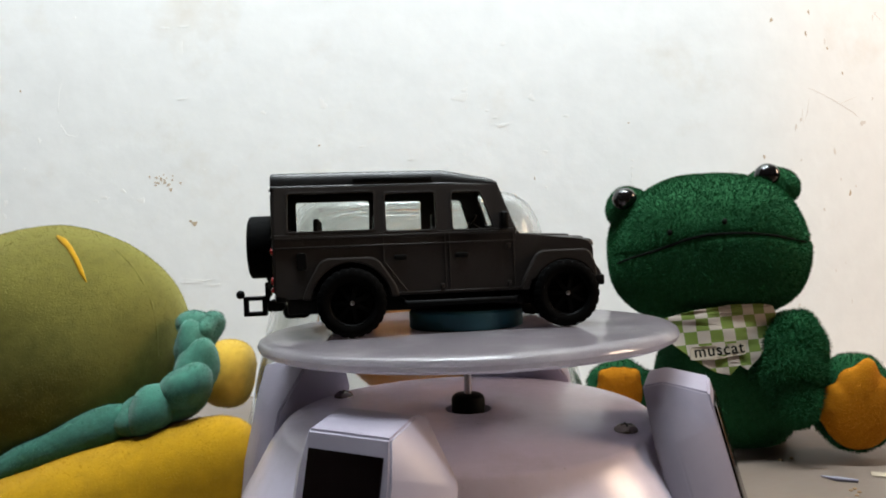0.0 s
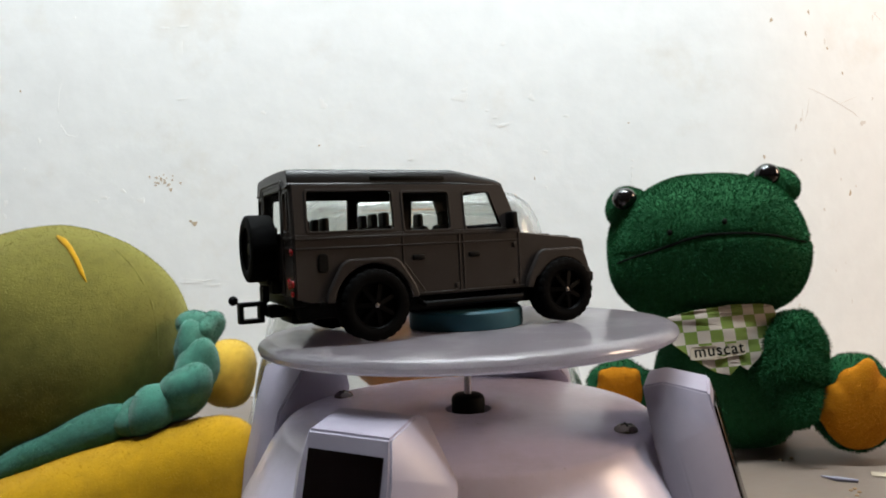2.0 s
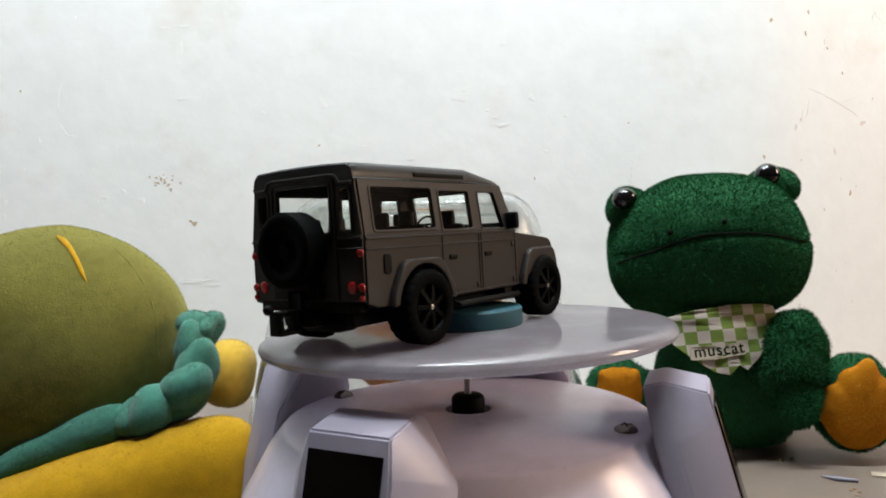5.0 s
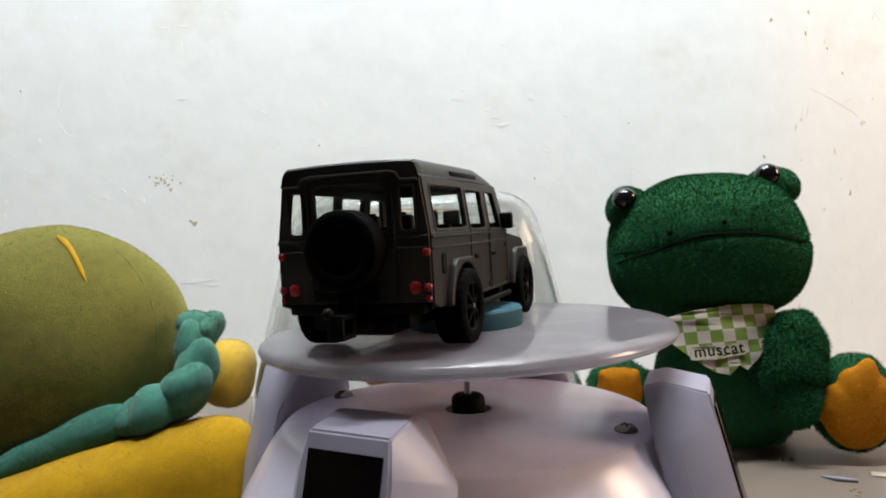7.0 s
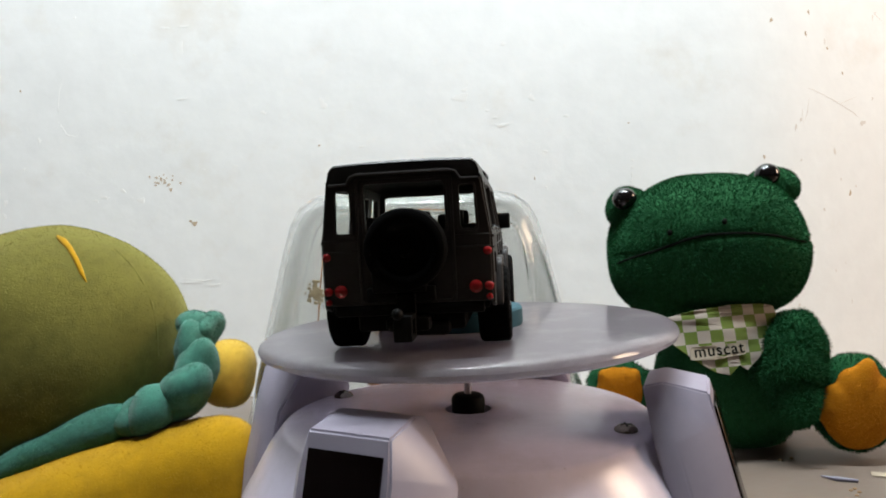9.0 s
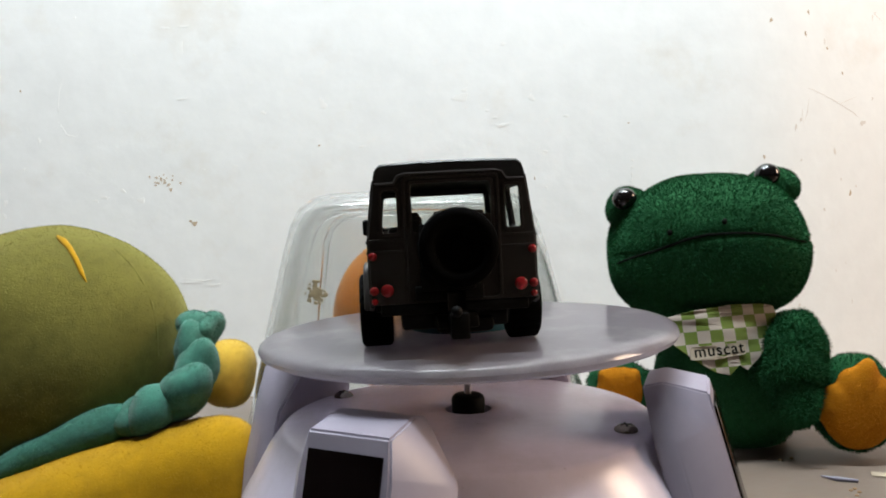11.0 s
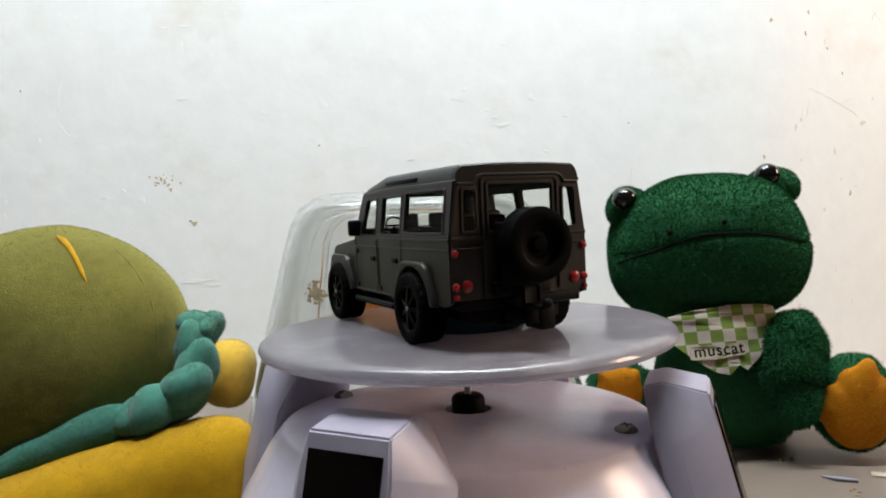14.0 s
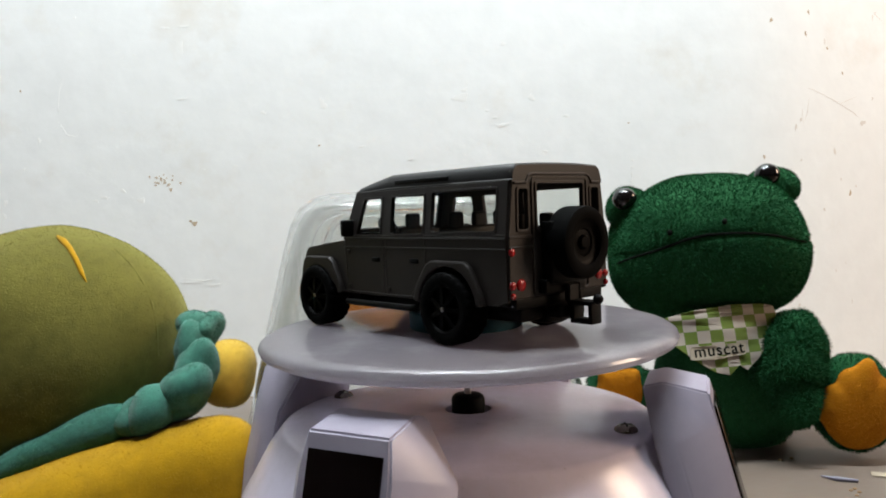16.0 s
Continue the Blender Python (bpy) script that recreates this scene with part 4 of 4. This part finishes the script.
for i, (x, y, w, h) in enumerate(((815, 173, 34, 13), (822, 160, 10, 8), (888, 222, 22, 7), (876, 208, 9, 6), (862, 196, 7, 5), (940, 173, 14, 10), (320, 84, 8, 18), (292, 50, 16, 5), (326, 48, 14, 4),
                                  (572, 186, 12, 16), (567, 178, 6, 8), (218, 338, 9, 9), (186, 350, 14, 6), (170, 356, 9, 6), (345, 500, 34, 6), (378, 505, 24, 5), (466, 200, 9, 7), (1119, 284, 6, 6), (1119, 296, 6, 7),
                                  (1118, 308, 6, 8), (1118, 320, 7, 8), (728, 282, 10, 7), (640, 260, 12, 4), (322, 176, 20, 4), (250, 355, 18, 8), (966, 268, 9, 5), (890, 78, 12, 7), (1002, 205, 12, 5), (10, 360, 7, 12), (8, 384, 7, 10), (70, 250, 6, 9))):
    flake(x, y, w, h, CHIP, "paint_chip", "raised chip of white paint", i, 0.00025)
scratch([(118, 125), (106, 160), (103, 195), (108, 222), (120, 240), (135, 243), (150, 226)], 0.0003, CHIP, "scratch", "curved white scratch")
scratch([(230, 75), (250, 72), (272, 66)], 0.00025, CHIP, "scratch", "curved white scratch")
scratch([(310, 492), (340, 495), (365, 497), (398, 492)], 0.00035, CHIP, "scratch", "curved white scratch")
scratch([(405, 455), (418, 430), (430, 400)], 0.00025, CHIP, "scratch", "curved white scratch")
for pts in ([(1408, 150), (1440, 160), (1475, 178), (1510, 200), (1530, 220)], [(1422, 172), (1419, 200), (1424, 238)], [(1432, 168), (1428, 200), (1418, 230)], [(1540, 20), (1555, 34), (1566, 42)], [(1470, 190), (1500, 178), (1530, 165)]):
    scratch(pts, 0.0003, SMUDGE, "scuff", "grey scuff mark")
for k in range(34):
    rng = random.Random(700 + k)
    x, y = rng.uniform(20, 1330), rng.uniform(10, 470)
    flake(x, y, rng.uniform(2, 7), rng.uniform(1.5, 4), CHIP, "paint_chip", "raised chip of white paint", 700 + k, 0.00018)
for k in range(16):
    rng = random.Random(800 + k)
    x, y = rng.uniform(1400, 1560), rng.uniform(20, 560)
    flake(x, y, rng.uniform(2, 5), rng.uniform(2, 14), SMUDGE, "scuff", "grey scuff mark", 800 + k, 0.0002)
flake(1526, 218, 12, 10, SMUDGE, "scuff", "grey scuff mark", 91, 0.0002)
for i in range(26):
    rng = random.Random(300 + i)
    flake(292 + rng.gauss(0, 11), 321 + rng.gauss(0, 7), rng.uniform(2, 6), rng.uniform(2, 5), STAIN, "stain", "small brown stain", 300 + i, 0.0002)
for i, (x, y, w, h) in enumerate(((345, 396, 12, 7), (338, 392, 7, 4), (1352, 278, 4, 7), (1364, 36, 5, 9), (1463, 86, 4, 5), (1112, 218, 3, 3), (946, 316, 3, 5), (1430, 22, 4, 8), (1425, 60, 4, 9), (1490, 130, 4, 5), (37, 162, 4, 4), (565, 258, 4, 4), (1504, 342, 5, 12))):
    flake(x, y, w, h, STAIN, "stain", "small brown stain", 500 + i, 0.0002)


def on_table(x, y, z=0.0):
    v = px(x, y, 1.0) - EYE.translation
    return EYE.translation + v * ((z - EYE.translation.z) / v.z)


stick = part("stub", tube([on_table(1452, 842, 0.0009), on_table(1480, 847, 0.0012), on_table(1518, 851, 0.0009)], 0.0012, 10, taper=[0.3, 1, 0.7]), GREYBLUE)
tagged(stick, "small grey-blue plastic stub on the table", "debris")
scrap = part("paper_scrap", box((-0.005, -0.003, 0.0), (0.005, 0.003, 0.0008), 0.0003), CREAM, m=Matrix.Translation(on_table(1562, 842)) @ pose(0, 0, 0, 0, 0, -25))
tagged(scrap, "small white paper scrap on the table", "debris")
thread = part("red_thread", tube([on_table(1448, 668, 0.001), on_table(1480, 664, 0.0022), on_table(1520, 655, 0.001), on_table(1575, 648, 0.002)], 0.0005, 8), THREAD)
tagged(thread, "thin red thread on the table by the wall", "thread")
for i, (x, y) in enumerate(((1512, 866), (1520, 872), (1516, 878), (1505, 869), (1380, 815), (1400, 812))):
    p = on_table(x, y)
    tagged(part("crumb", ball(0.0011, 0.0009, 0.0006, Matrix.Translation(p + Vector((0, 0, 0.0004))), 10, 6), CRUMB), "tiny brown crumb on the table", "crumb", "crumbs on the table")


def motions():
    rows = [(0, 2.6, 284.5, 7.8), (1.5, 0.3, 285.4, 21.7), (3.5, -2.0, 283.3, 39.0), (5, -3.8, 281.8, 53.2), (6.5, -4.9, 280.6, 67.0), (7, -4.8, 280.3, 70.5), (9, -3.0, 280.0, 83.8),
            (10.25, -1.6, 282, 90.2), (11.5, -0.6, 285.2, 97.0), (12.5, -1.2, 288.8, 104.0), (14, -3.1, 291.6, 116.2), (14.5, -3.8, 291.2, 120.2), (16, -5.0, 287.3, 132.4)]
    lean = pose(0, 0, 0, -1.575, -0.524, 0)
    walk(car, [(t, pose(x * MM, y * MM, 0.0918, 0, 0, a) @ lean) for t, x, y, a in rows])
    walk(pad, [(t, pose(AX, AY, DISC_TOP, 0, 0, a) @ lean) for t, x, y, a in rows])
    walk(disc, [(t, pose(0, 0, DISC_TOP, 0, 0, a) @ lean) for t, x, y, a in rows])


motions()
